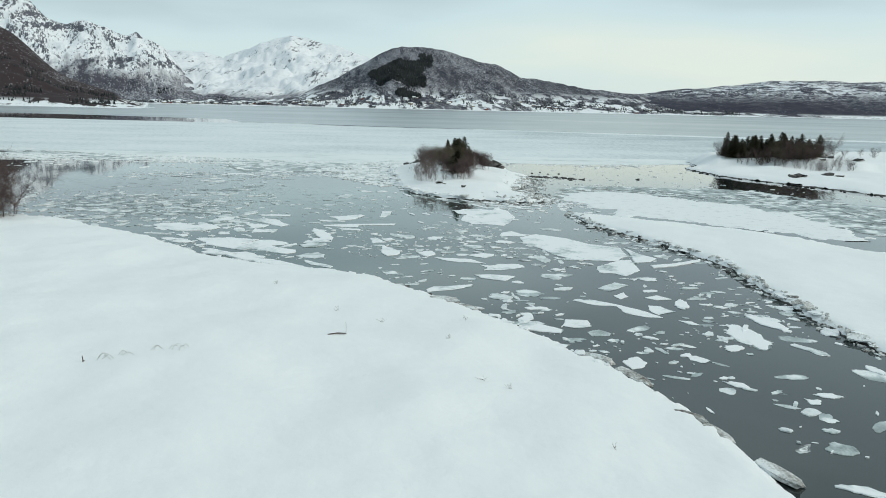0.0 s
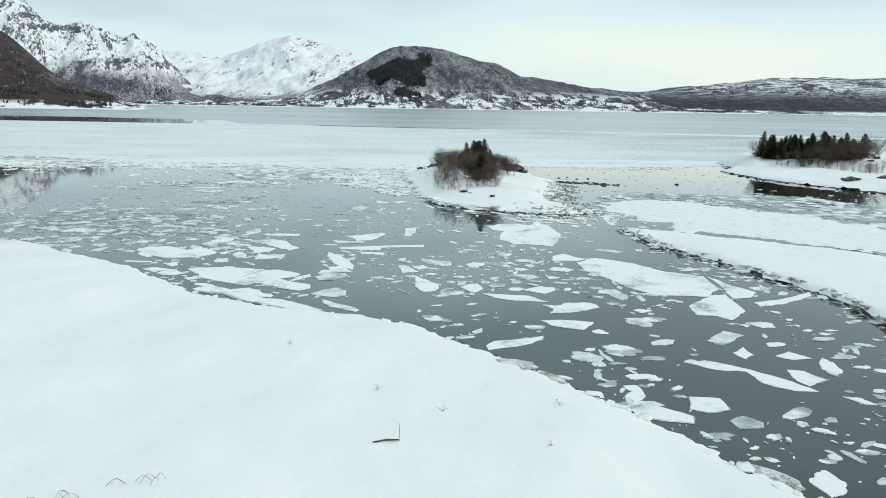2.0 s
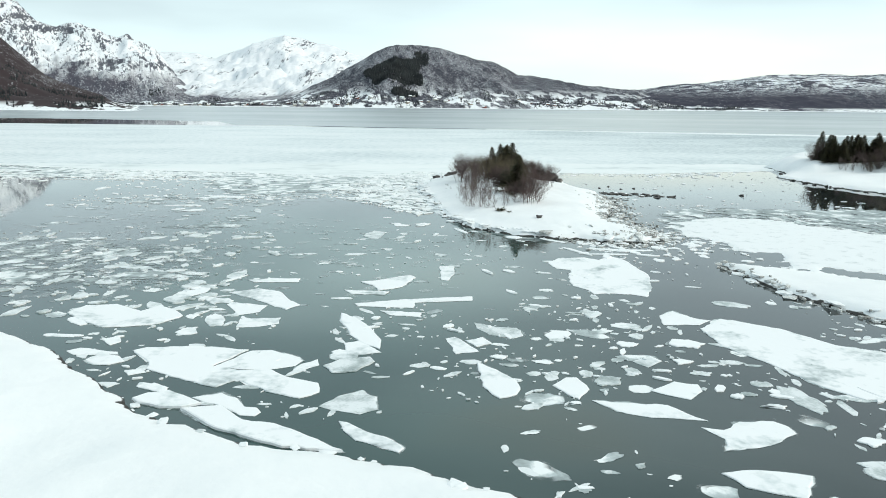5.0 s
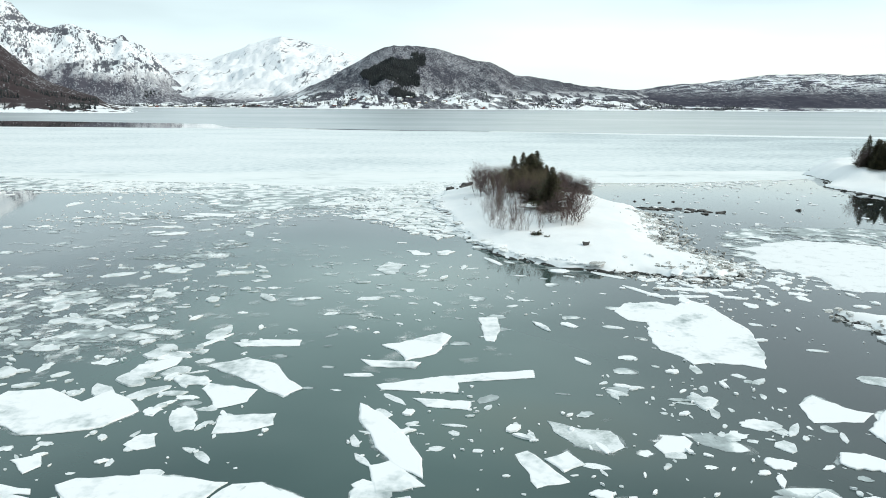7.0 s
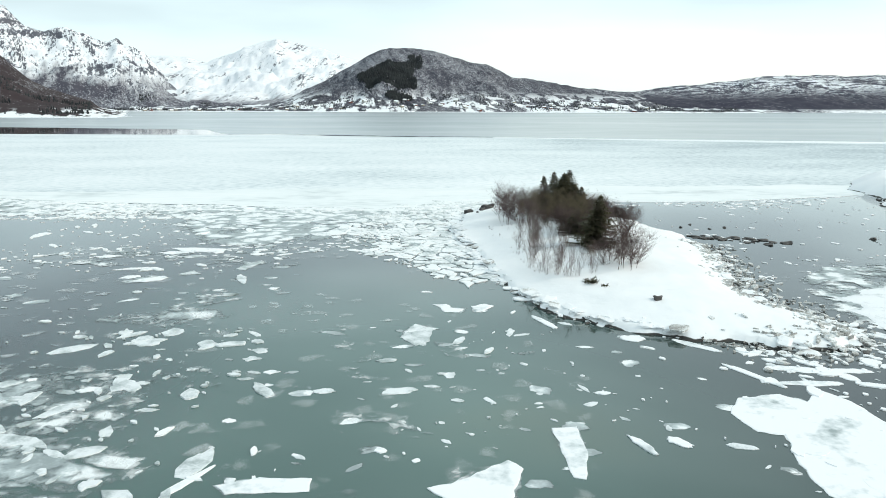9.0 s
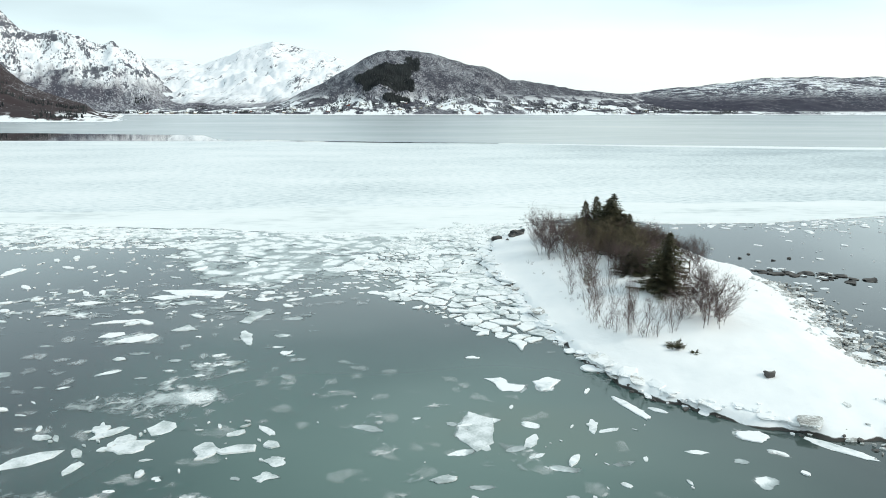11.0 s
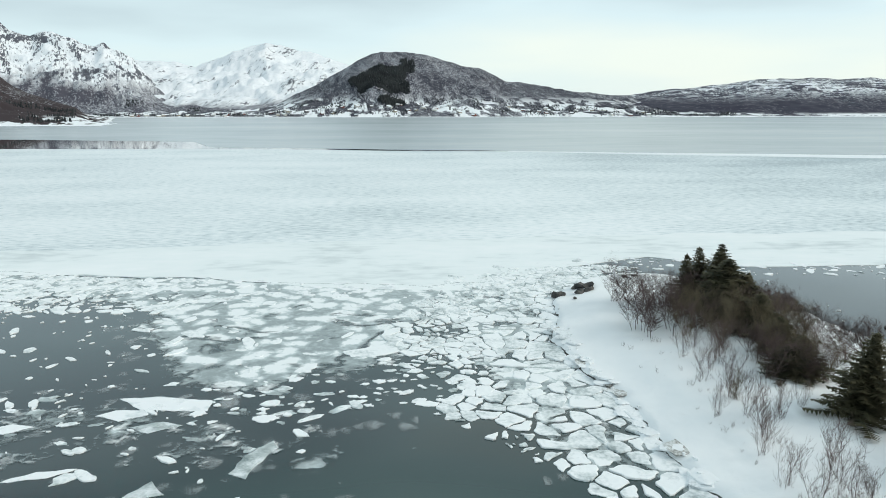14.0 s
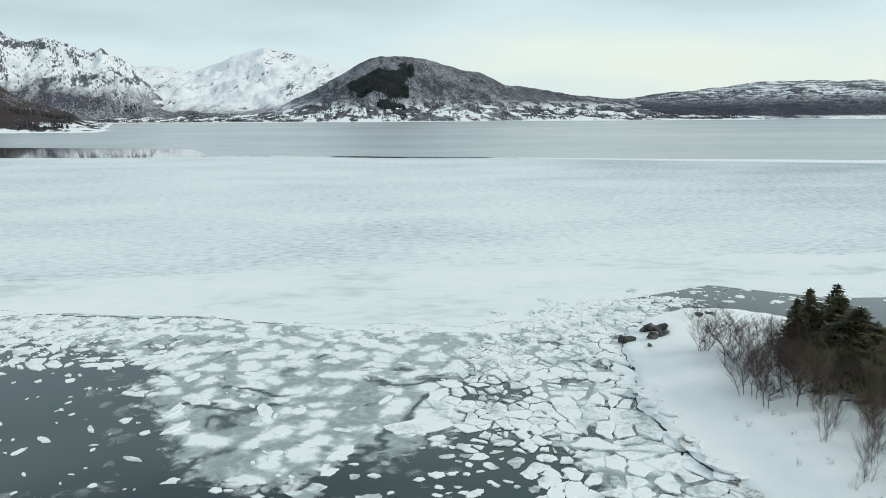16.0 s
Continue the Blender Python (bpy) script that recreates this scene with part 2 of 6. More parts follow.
def water_material():
    m = bpy.data.materials.new("fjord_water")
    m.use_nodes = True
    n, l = m.node_tree.nodes, m.node_tree.links
    b = n["Principled BSDF"]
    geo = n.new("ShaderNodeNewGeometry")
    t1 = n.new("ShaderNodeTexNoise")
    t1.inputs["Scale"].default_value, t1.inputs["Detail"].default_value = 0.018, 3.0
    l.new(geo.outputs["Position"], t1.inputs["Vector"])
    ramp = n.new("ShaderNodeValToRGB")
    els = ramp.color_ramp.elements
    els[0].position, els[0].color = 0.34, (0.004, 0.019, 0.021, 1)
    els[1].position, els[1].color = 0.62, (0.088, 0.152, 0.135, 1)
    grey = els.new(0.48)
    grey.color = (0.03, 0.072, 0.066, 1)
    sep, deep, mx = n.new("ShaderNodeSeparateXYZ"), n.new("ShaderNodeMapRange"), n.new("ShaderNodeMix")
    l.new(geo.outputs["Position"], sep.inputs[0])
    # paler middle water: silty green, with some grazing sky sheen put into the colour
    deep.inputs[1].default_value, deep.inputs[2].default_value = 35.0, 80.0
    deep.inputs[3].default_value, deep.inputs[4].default_value = 0.2, 0.68
    clear = n.new("ShaderNodeMapRange")  # darker again towards the fjord ice
    clear.inputs[1].default_value, clear.inputs[2].default_value = 95.0, 124.0
    clear.inputs[3].default_value, clear.inputs[4].default_value = 0.68, 0.24
    least = n.new("ShaderNodeMath")
    least.operation = "MINIMUM"
    l.new(sep.outputs[1], clear.inputs[0])
    l.new(deep.outputs[0], least.inputs[0])
    l.new(clear.outputs[0], least.inputs[1])
    l.new(sep.outputs[1], deep.inputs[0])
    mx.inputs[0].default_value = 0.45
    l.new(t1.outputs["Fac"], mx.inputs["A"])
    west = n.new("ShaderNodeMapRange")  # clearer and bluer off the bank
    west.inputs[1].default_value, west.inputs[2].default_value = -32.0, -14.0
    west.inputs[3].default_value, west.inputs[4].default_value = 0.18, 0.7
    both = n.new("ShaderNodeMath")
    both.operation = "MINIMUM"
    l.new(sep.outputs[0], west.inputs[0])
    l.new(west.outputs[0], both.inputs[0])
    l.new(least.outputs[0], both.inputs[1])
    l.new(both.outputs[0], mx.inputs["B"])
    l.new(mx.outputs["Result"], ramp.inputs["Fac"])
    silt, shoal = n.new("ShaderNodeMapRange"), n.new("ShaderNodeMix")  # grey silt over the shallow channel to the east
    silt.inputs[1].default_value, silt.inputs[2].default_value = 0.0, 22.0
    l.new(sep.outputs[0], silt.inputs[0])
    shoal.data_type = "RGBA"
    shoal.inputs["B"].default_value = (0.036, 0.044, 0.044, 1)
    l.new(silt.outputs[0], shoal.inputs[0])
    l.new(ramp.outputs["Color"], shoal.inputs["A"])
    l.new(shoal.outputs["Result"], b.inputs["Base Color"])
    b.inputs["Roughness"].default_value, b.inputs["IOR"].default_value = 0.03, 1.33
    b.inputs["Coat Weight"].default_value, b.inputs["Coat Roughness"].default_value, b.inputs["Coat IOR"].default_value = 0.68, 0.04, 1.34
    mp = n.new("ShaderNodeMapping")
    mp.inputs["Scale"].default_value = (0.7, 1.3, 1)
    l.new(geo.outputs["Position"], mp.inputs["Vector"])
    t2 = n.new("ShaderNodeTexNoise")
    t2.inputs["Scale"].default_value, t2.inputs["Detail"].default_value = 1.6, 4.0
    l.new(mp.outputs["Vector"], t2.inputs["Vector"])
    bp = n.new("ShaderNodeBump")
    bp.inputs["Strength"].default_value, bp.inputs["Distance"].default_value = 0.03, 0.04
    l.new(t2.outputs["Fac"], bp.inputs["Height"])
    l.new(bp.outputs["Normal"], b.inputs["Normal"])
    return m


def mountain_material(name, treeline, bare, tone, shear=0.0, grain=0.02, stretch=(1, 0.12, 0.5), fields=0.0, rock=(0.13, 0.135, 0.16), cliffs=0.0, patchy=1.2, woods=0.2, steep_rock=0.5, stem=0.16):
    """Snow and rock above the treeline, leafless woods below it, snowed fields near the shore.
    bare: the higher, the more snow; woods: how much snow shows between the trees; shear: which way gullies run."""
    m = bpy.data.materials.new(name)
    m.use_nodes = True
    n, l = m.node_tree.nodes, m.node_tree.links
    b = n["Principled BSDF"]
    b.inputs["Roughness"].default_value, b.inputs["Specular IOR Level"].default_value = 0.9, 0.1
    geo = n.new("ShaderNodeNewGeometry")
    sep = n.new("ShaderNodeSeparateXYZ")
    l.new(geo.outputs["Position"], sep.inputs[0])
    nrm = n.new("ShaderNodeSeparateXYZ")
    l.new(geo.outputs["Normal"], nrm.inputs[0])

    def calc(op, *terms):
        k = n.new("ShaderNodeMath")
        k.operation = op
        for i, v in enumerate(terms):
            if isinstance(v, (int, float)):
                k.inputs[i].default_value = v
            else:
                l.new(v, k.inputs[i])
        return k.outputs[0]

    def tex(scale, detail, sx=1.0, sy=1.0, sz=1.0, warp=0.0):
        at = n.new("ShaderNodeCombineXYZ")
        l.new(calc("MULTIPLY", calc("MULTIPLY_ADD", sep.outputs[1], shear, sep.outputs[0]), sx), at.inputs[0])
        l.new(calc("MULTIPLY", sep.outputs[1], sy), at.inputs[1])
        l.new(calc("MULTIPLY", sep.outputs[2], sz), at.inputs[2])
        t = n.new("ShaderNodeTexNoise")
        t.inputs["Scale"].default_value, t.inputs["Detail"].default_value, t.inputs["Roughness"].default_value, t.inputs["Distortion"].default_value = scale, detail, 0.6, warp
        l.new(at.outputs[0], t.inputs["Vector"])
        return t.outputs["Fac"]

    def blend(fac, a, c):
        k = n.new("ShaderNodeMix")
        k.data_type = "RGBA"
        l.new(fac, k.inputs[0])
        for key, v in (("A", a), ("B", c)):
            if isinstance(v, tuple):
                k.inputs[key].default_value = (*v, 1)
            else:
                l.new(v, k.inputs[key])
        return k.outputs["Result"]

    def sharp(v, lo, hi):
        k = n.new("ShaderNodeMapRange")
        k.inputs[1].default_value, k.inputs[2].default_value = lo, hi
        l.new(v, k.inputs[0])
        return k.outputs[0]

    def about(v, gain):
        return calc("MULTIPLY", calc("SUBTRACT", v, 0.5), gain)

    snow = (0.84, 0.86, 0.88)
    steep = calc("SUBTRACT", 1.0, nrm.outputs[2])
    broad, streak = tex(0.0035, 4, 1, 0.5, 1, 0.5), tex(grain, 7, *stretch, 0.3)
    speck, fine, stipple = tex(0.2, 3, 1, 0.3, 0.5), tex(grain * 5, 3, stretch[0], stretch[1] * 2, stretch[2]), tex(stem, 2, 1, 0.4, 0.6)
    # bare rock where the ground is steep and the snow broken
    bare_f = calc("ADD", calc("MULTIPLY", steep, steep_rock), calc("ADD", about(streak, 2.2), calc("ADD", calc("ADD", about(fine, 1.5), about(speck, 0.9)), about(broad, patchy))))
    if cliffs:
        # sheer faces at one height that hold no snow
        face = calc("SUBTRACT", about(tex(0.008, 6, 1, 0.35, 0.6, 0.4), 3.0), calc("ABSOLUTE", calc("DIVIDE", calc("SUBTRACT", sep.outputs[2], cliffs), cliffs * 0.7)))
        bare_f = calc("MAXIMUM", bare_f, calc("ADD", face, calc("ADD", 0.25, about(fine, 1.0))))
    high = blend(sharp(bare_f, bare, bare + 0.2), blend(sharp(calc("ADD", speck, fine), 0.75, 1.2), snow, (0.73, 0.755, 0.79)), blend(sharp(fine, 0.35, 0.65), tuple(k * 0.6 for k in rock), rock))
    # leafless woods, the snow showing between the stems
    stems = calc("ADD", about(stipple, 1.5), calc("ADD", about(fine, 0.7), calc("ADD", about(streak, 0.5), about(broad, 0.8))))
    low = blend(sharp(stems, 0.25 - woods, 0.75 - woods), tone, (0.5, 0.51, 0.54))
    line = calc("ADD", calc("DIVIDE", sep.outputs[2], treeline), about(calc("MULTIPLY", calc("ADD", broad, streak), 0.5), 4.6))
    col = blend(sharp(line, 0.6, 1.3), low, high)
    if fields:
        patch = calc("MULTIPLY", sharp(sep.outputs[2], fields, fields * 0.5), sharp(calc("ADD", tex(0.012, 5, 1, 1, 2.0), calc("MULTIPLY", fine, 0.7)), 0.83, 0.9))
        col = blend(patch, col, snow)
        col = blend(sharp(sep.outputs[2], 1.6, 0.9), col, snow)
    l.new(col, b.inputs["Base Color"])
    return m


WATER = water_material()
MT_SNOW = mountain_material("alpine_snow_and_rock", 108, 0.12, (0.075, 0.073, 0.092), 0.35, 0.02, cliffs=150, patchy=0.9, woods=0.34)
MT_PEAK = mountain_material("white_alpine_snow", 45, 0.34, (0.2, 0.2, 0.22), -0.35, 0.019, rock=(0.17, 0.175, 0.2), patchy=0.9, woods=0.4)
MT_HILL = mountain_material("wooded_hill", 900, 0.4, (0.046, 0.047, 0.062), 0.1, 0.01, fields=60, woods=0.33, stem=0.34)
MT_RIDGE = mountain_material("moorland_ridge", 52, -0.2, (0.045, 0.044, 0.062), 0.0, 0.07, (0.3, 0.5, 2.6), fields=11, rock=(0.085, 0.085, 0.11), patchy=1.5, woods=0.1, steep_rock=0.2)
MT_SIDE = mountain_material("birch_slope", 900, 0.4, (0.045, 0.033, 0.035), 0.3, 0.015, fields=12, woods=0.08, stem=0.3)



# ---- mesh tools ----
def mesh_of(name, verts, faces, material, smooth=False):
    me = bpy.data.meshes.new(name)
    me.from_pydata([tuple(v) for v in verts], [], faces)
    me.materials.append(material)
    if smooth:
        me.polygons.foreach_set("use_smooth", [True] * len(me.polygons))
    me.update()
    return me


def part(name, me, parent, label="", m=None):
    ob = new(name, me)
    ob.parent = parent
    if m is not None:
        ob.matrix_basis = m
    if label:
        ob["label"] = label
    return ob


def fbm(x, y, scale, octaves=4, seed=0.0):
    return noise.fractal(Vector((x * scale + seed, y * scale - seed, seed * 0.37)), 1.0, 2.0, octaves)


def rounded(points, steps=6):
    """A closed smooth outline through a few plan points."""
    p = np.array(points, float)
    a, b, c, d = np.roll(p, 1, 0), p, np.roll(p, -1, 0), np.roll(p, -2, 0)
    out = []
    for i in range(len(p)):
        for t in np.arange(steps) / steps:
            out.append(0.5 * (2 * b[i] + (c[i] - a[i]) * t + (2 * a[i] - 5 * b[i] + 4 * c[i] - d[i]) * t**2 + (3 * b[i] - a[i] - 3 * c[i] + d[i]) * t**3))
    return np.array(out)


def signed_distance(outline, x, y):
    """Metres inside (positive) or outside a closed outline, for arrays of points."""
    best = np.full(x.shape, 1e9)
    inside = np.zeros(x.shape, bool)
    for a, b in zip(outline, np.roll(outline, -1, 0)):
        e = b - a
        t = np.clip(((x - a[0]) * e[0] + (y - a[1]) * e[1]) / (e @ e + 1e-12), 0, 1)
        best = np.minimum(best, np.hypot(x - a[0] - t * e[0], y - a[1] - t * e[1]))
        cross = (a[1] > y) != (b[1] > y)
        inside ^= cross & (x < e[0] * (y - a[1]) / (e[1] if abs(e[1]) > 1e-12 else 1e-12) + a[0])
    return np.where(inside, best, -best)


def land(name, points, step, lip, rise, top, rough, material, seed, reach=1.5, extra=None, ragged=0.5):
    """Snow-covered ground that rises out of the water over a ragged edge."""
    outline = rounded(points)
    lo, hi = outline.min(0) - reach, outline.max(0) + reach
    xs, ys = np.arange(lo[0], hi[0] + step, step), np.arange(lo[1], hi[1] + step, step)
    x, y = np.meshgrid(xs, ys)
    x, y = x + np.random.uniform(-0.25, 0.25, x.shape) * step, y + np.random.uniform(-0.25, 0.25, y.shape) * step
    sd = signed_distance(outline, x, y)
    z = np.zeros_like(x)
    for i in np.ndindex(x.shape):
        if sd[i] < -reach - 1:
            continue
        d = sd[i] + ragged * fbm(x[i], y[i], 0.45, 4, seed) + 2.2 * ragged * fbm(x[i], y[i], 0.07, 2, seed + 5)
        sd[i] = d
        z[i] = -0.5 * min(1.0, -d / 0.6) if d < 0 else lip * min(1.0, d / 0.4) + top * (1 - math.exp(-max(0, d - 0.4) / rise)) + rough * fbm(x[i], y[i], 0.13, 4, seed) * min(1, d / 3)
        if extra:
            z[i] += extra(x[i], y[i], d)
    ny, nx = x.shape
    keep = np.full(x.shape, -1)
    verts, faces = [], []
    live = sd > -reach
    for i in np.argwhere(live):
        keep[tuple(i)] = len(verts)
        verts.append((x[tuple(i)], y[tuple(i)], z[tuple(i)]))
    for j in range(ny - 1):
        for i in range(nx - 1):
            q = (keep[j, i], keep[j, i + 1], keep[j + 1, i + 1], keep[j + 1, i])
            if min(q) >= 0:
                faces.append(tuple(int(k) for k in q))
    ob = new(name, mesh_of(name, verts, faces, material, True))
    return ob, (x, y, z)

# ---- water, far shores and mountains ----
ring = [(4900 * math.cos(a), 4900 * math.sin(a), 0.0) for a in np.linspace(0, 2 * math.pi, 96, endpoint=False)]
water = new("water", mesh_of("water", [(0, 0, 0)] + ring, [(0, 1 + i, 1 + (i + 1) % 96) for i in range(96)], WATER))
tagged(water, "calm grey-green fjord water between drifting ice", "water", kind="structure")

heights = {}


def mountain(name, ridge_y, profile, front, crag, scale, material, label, seed, nx=260, nv=90, shape=1.0, shore=2.0, ribs=0.3, swing=1.0):
    """A range whose skyline follows profile (x, z) at the distance ridge_y, sloping down to a shore at front * ridge_y."""
    px, pz = np.array(profile, float).T
    verts, faces = [], []
    for x in np.linspace(px[0], px[-1], nx):
        crest = np.interp(x, px, pz)
        for v in np.linspace(0, 1.35, nv):
            if v <= 1:
                s = front + (1 - front) * v
                h = crest * v**shape + shore * min(1, v * 30) * min(1, max(0, crest) / 10)
            else:
                s = 1 + (v - 1) * (1 - front)
                h = crest * (1 - 1.2 * (v - 1))
            wx, wy = x * s, ridge_y * s
            f = 1 - abs(noise.noise(Vector((wx * scale * 0.6 + seed, wy * scale * 0.6, seed))))
            g = fbm(wx, wy, scale * 2.2, 5, seed) + 0.25 * fbm(wx, wy, scale * 7, 4, seed + 9)
            edge = min(1, v * 4) * (0.35 + 0.65 * min(1, abs(1 - v) * 6))
            # gullies and ribs that run down the slope, swung to one side
            run = (wx + swing * v * ridge_y * 0.08) * scale + 0.9 * fbm(wx, wy, scale * 0.8, 2, seed + 3)
            rib = sum((1 - 2 * abs(noise.noise(Vector((run * k * 2.0 + seed, v * 1.3 * k, seed * k))))) / k for k in (1, 2, 4))
            z = h + crag * edge * ((f - 0.75) * 1.1 + 0.45 * g + ribs * (rib - 0.9)) * (0.3 + crest / pz.max())
            verts.append((wx, wy, max(z, 0.4 if v > 0 and crest > 2 else -1)))
    for i in range(nx - 1):
        for j in range(nv - 1):
            a = i * nv + j
            faces.append((a, a + nv, a + nv + 1, a + 1))
    heights[name] = np.array(verts)
    return tagged(new(name, mesh_of(name, verts, faces, material, True)), label, "mountain", kind="structure")


RANGE = [(-4200, 440), (-3400, 540), (-2500, 580), (-2090, 560), (-1935, 492), (-1882, 468), (-1822, 398), (-1746, 362), (-1712, 352), (-1678, 368), (-1624, 366), (-1567, 352), (-1480, 322), (-1427, 306), (-1385, 326), (-1360, 304), (-1307, 278), (-1259, 256), (-1220, 210), (-1165, 140), (-1100, 88), (-1000, 54), (-860, 38), (-640, 22), (-500, 10), (-380, 5)]
PEAK = [(-2100, 230), (-1678, 275), (-1542, 301), (-1440, 293), (-1342, 288), (-1301, 293), (-1242, 271), (-1191, 262), (-1140, 283), (-1037, 318), (-969, 343), (-867, 368), (-782, 394), (-715, 376), (-597, 352), (-495, 337), (-393, 303), (-308, 277), (-153, 210), (100, 110), (300, 50)]
HILL = [(-1260, -3), (-1200, 3), (-1000, 8), (-700, 11), (-500, 18), (-436, 32), (-405, 48), (-292, 106), (-210, 154), (-149, 188), (-108, 205), (-68, 214), (-27, 208), (13, 210), (95, 200), (219, 168), (281, 157), (334, 132), (370, 111), (428, 108), (480, 101), (554, 89), (638, 76), (744, 68), (807, 64), (1000, 40), (1300, 14)]
RIDGE = [(500, 25), (724, 60), (868, 72), (1046, 90), (1160, 101), (1275, 115), (1390, 128), (1506, 138), (1645, 143), (1739, 142), (1919, 138), (2300, 125), (3000, 150), (3600, 120)]
SIDE = [(-3000, 260), (-1800, 230), (-1100, 190), (-900, 160), (-867, 150), (-840, 135), (-814, 111), (-787, 86), (-760, 63), (-727, 46), (-693, 34), (-646, 22), (-630, 9), (-600, 4), (-560, -4)]
mountain("mountain_range", 3500, RANGE, 0.66, 52, 0.0045, MT_SNOW, "steep snow-covered alpine range with bare dark rock bands", 3.1, 440, 110, 1.15, ribs=0.3, swing=2.5)
mountain("mountain_peak", 4300, PEAK, 0.62, 60, 0.0032, MT_PEAK, "broad snow-white peak behind the valley", 7.7, 300, 100, 1.1, ribs=0.3, swing=-2.5)
mountain("wooded_hill", 2550, HILL, 0.70, 26, 0.006, MT_HILL, "dark rounded hill of bare birch woods and spruce plantation", 1.3, 340, 120, 1.0, ribs=0.12)
mountain("moorland_ridge", 2800, RIDGE, 0.66, 22, 0.004, MT_RIDGE, "long low moorland ridge streaked with snow", 5.2, 300, 90, 1.1)
mountain("birch_slope", 1500, SIDE, 0.62, 14, 0.01, MT_SIDE, "steep brown birch slope falling to the shore", 9.4, 200, 70, 1.1, ribs=0.25)

# ---- near snow shores ----
BANK = [(-150, 92), (-95, 84), (-60, 79), (-36.9, 74.4), (-28, 68.5), (-19.5, 62.2), (-13.8, 57.0), (-11.9, 55.0), (-8.0, 52.6), (-4.6, 50.8), (-0.6, 49.9), (4.6, 47.3), (8, 43.5), (12.2, 38.9), (15, 34.6), (17.4, 30.4), (20.6, 25.4), (22.3, 19.5), (23.1, 14.6), (24, 4), (24, -20), (22, -60), (-60, -75), (-150, -60)]
BAR = [(29, 84.5), (29.6, 78.6), (30.8, 72.5), (33, 67), (36.2, 59.6), (37.6, 52.7), (36.9, 45), (37.4, 40), (36.6, 35), (37.1, 30), (38, 14), (40, -12), (60, -30), (120, -30), (130, 30), (90, 45), (68, 52), (57, 59), (51.7, 68), (44, 75), (37, 79.8)]
ISLE = [(5.1, 154.3), (12.6, 161.4), (19.3, 161.7), (25, 156.5), (27.8, 149.5), (28.4, 141), (30.6, 134), (30.5, 127), (28.6, 118.5), (26.6, 112), (25.5, 106.3), (26.7, 102.2), (28, 98.5), (27.5, 95), (22.1, 94.3), (19.1, 95.7), (15.3, 96.8), (10.6, 100), (7.6, 103), (5.7, 107.7), (4.3, 114), (3.7, 120), (3.3, 127), (2.4, 135), (2.2, 142), (3.4, 148)]
RIGHT_ISLE = [(81, 170), (76.2, 161), (74.4, 153), (75, 146), (77, 140), (79.6, 134), (83.5, 126), (88, 118.5), (92, 111), (108, 98), (135, 92), (200, 110), (230, 170), (190, 205), (150, 208), (110, 206), (88, 190)]
SHELF = [(32.4, 107), (38, 113), (43, 114.5), (49, 107), (55, 98), (59, 90), (64, 82), (62, 70), (53.5, 69.5), (46, 75.5), (39, 80.6), (35.2, 85), (34.6, 92), (33, 100)]

bank, bank_grid = land("snow_bank", BANK, 0.62, 0.38, 14, 0.9, 0.35, SNOW, 2.2, ragged=0.32)
tagged(bank, "smooth snow-covered shore bank with a broken ice edge", "snow bank", kind="structure")
bar, bar_grid = land("snow_bar", BAR, 0.6, 0.4, 6, 0.5, 0.25, SNOW, 4.2)
tagged(bar, "low snow-covered gravel bar with a rubble edge", "snow bar", kind="structure")


def isle_mound(x, y, d):
    along = math.exp(-((x - 15.5) / 10) ** 2 - ((y - 130) / 26) ** 2)
    return 1.25 * along * min(1, max(0, d) / 4)


isle, isle_grid = land("island", ISLE, 0.35, 0.4, 5, 0.6, 0.3, SNOW, 6.1, extra=isle_mound)
tagged(isle, "small snow-covered island with bare trees on its crest", "island", kind="structure")


def right_mound(x, y, d):
    # a bluff behind a low foreland
    brow = float(np.interp(x, [80, 88, 95, 100, 107, 115], [166, 163.5, 161.5, 157, 153, 150])) + 1.5 * fbm(x, y, 0.2, 3, 2.0)
    t = min(1.0, max(0.0, (y - brow + 2.5) / 4.0))
    return 1.9 * t * t * (3 - 2 * t) * min(1, max(0, d) / 6)


right_isle, right_grid = land("wooded_island", RIGHT_ISLE, 1.2, 0.4, 6, 0.8, 0.5, SNOW, 8.3, extra=right_mound, ragged=0.9)
tagged(right_isle, "larger snow-covered island with a spruce grove", "island", kind="structure")
shelf, _ = land("shelf_ice", SHELF, 0.7, 0.05, 3, 0.05, 0.02, SHORE_ICE, 3.3, ragged=2.4)
tagged(shelf, "flat snow-covered shelf of fast ice beside the bar", "ice", kind="structure")


def height_at(grid, x, y):
    gx, gy, gz = grid
    i = np.argmin((gx - x) ** 2 + (gy - y) ** 2)
    return float(gz.ravel()[i])


# ---- sheet ice across the fjord ----
def sheet(name, near, far, x0, x1, z, material, nx, ny, seed, wobble, label):
    verts, faces = [], []
    for x in np.linspace(x0, x1, nx):
        a, b = near(x) + wobble * fbm(x, 0, 0.05, 5, seed), far(x) + wobble * 0.4 * fbm(x, 0, 0.03, 4, seed + 3)
        verts.append((x, a - 0.05, -0.15))
        for v in np.linspace(0, 1, ny - 1):
            verts.append((x, a + (b - a) * v, z))
    for i in range(nx - 1):
        for j in range(ny - 1):
            q = i * ny + j
            faces.append((q, q + ny, q + ny + 1, q + 1))
    return tagged(new(name, mesh_of(name, verts, faces, material)), label, "ice", kind="structure")


def ice_front(x):
    return np.interp(x, [-400, -104, -60, -33, -15, -5, 8, 22, 32, 50, 90, 130, 400], [190, 186, 168, 162.7, 159.2, 156.6, 167.5, 173, 166, 166, 176, 190, 260])


def lead_line(x):
    return np.interp(x, [-600, -250, -70, -15, 36, 104, 176, 250, 600], [420, 445, 431, 416, 408, 380, 355, 340, 240])


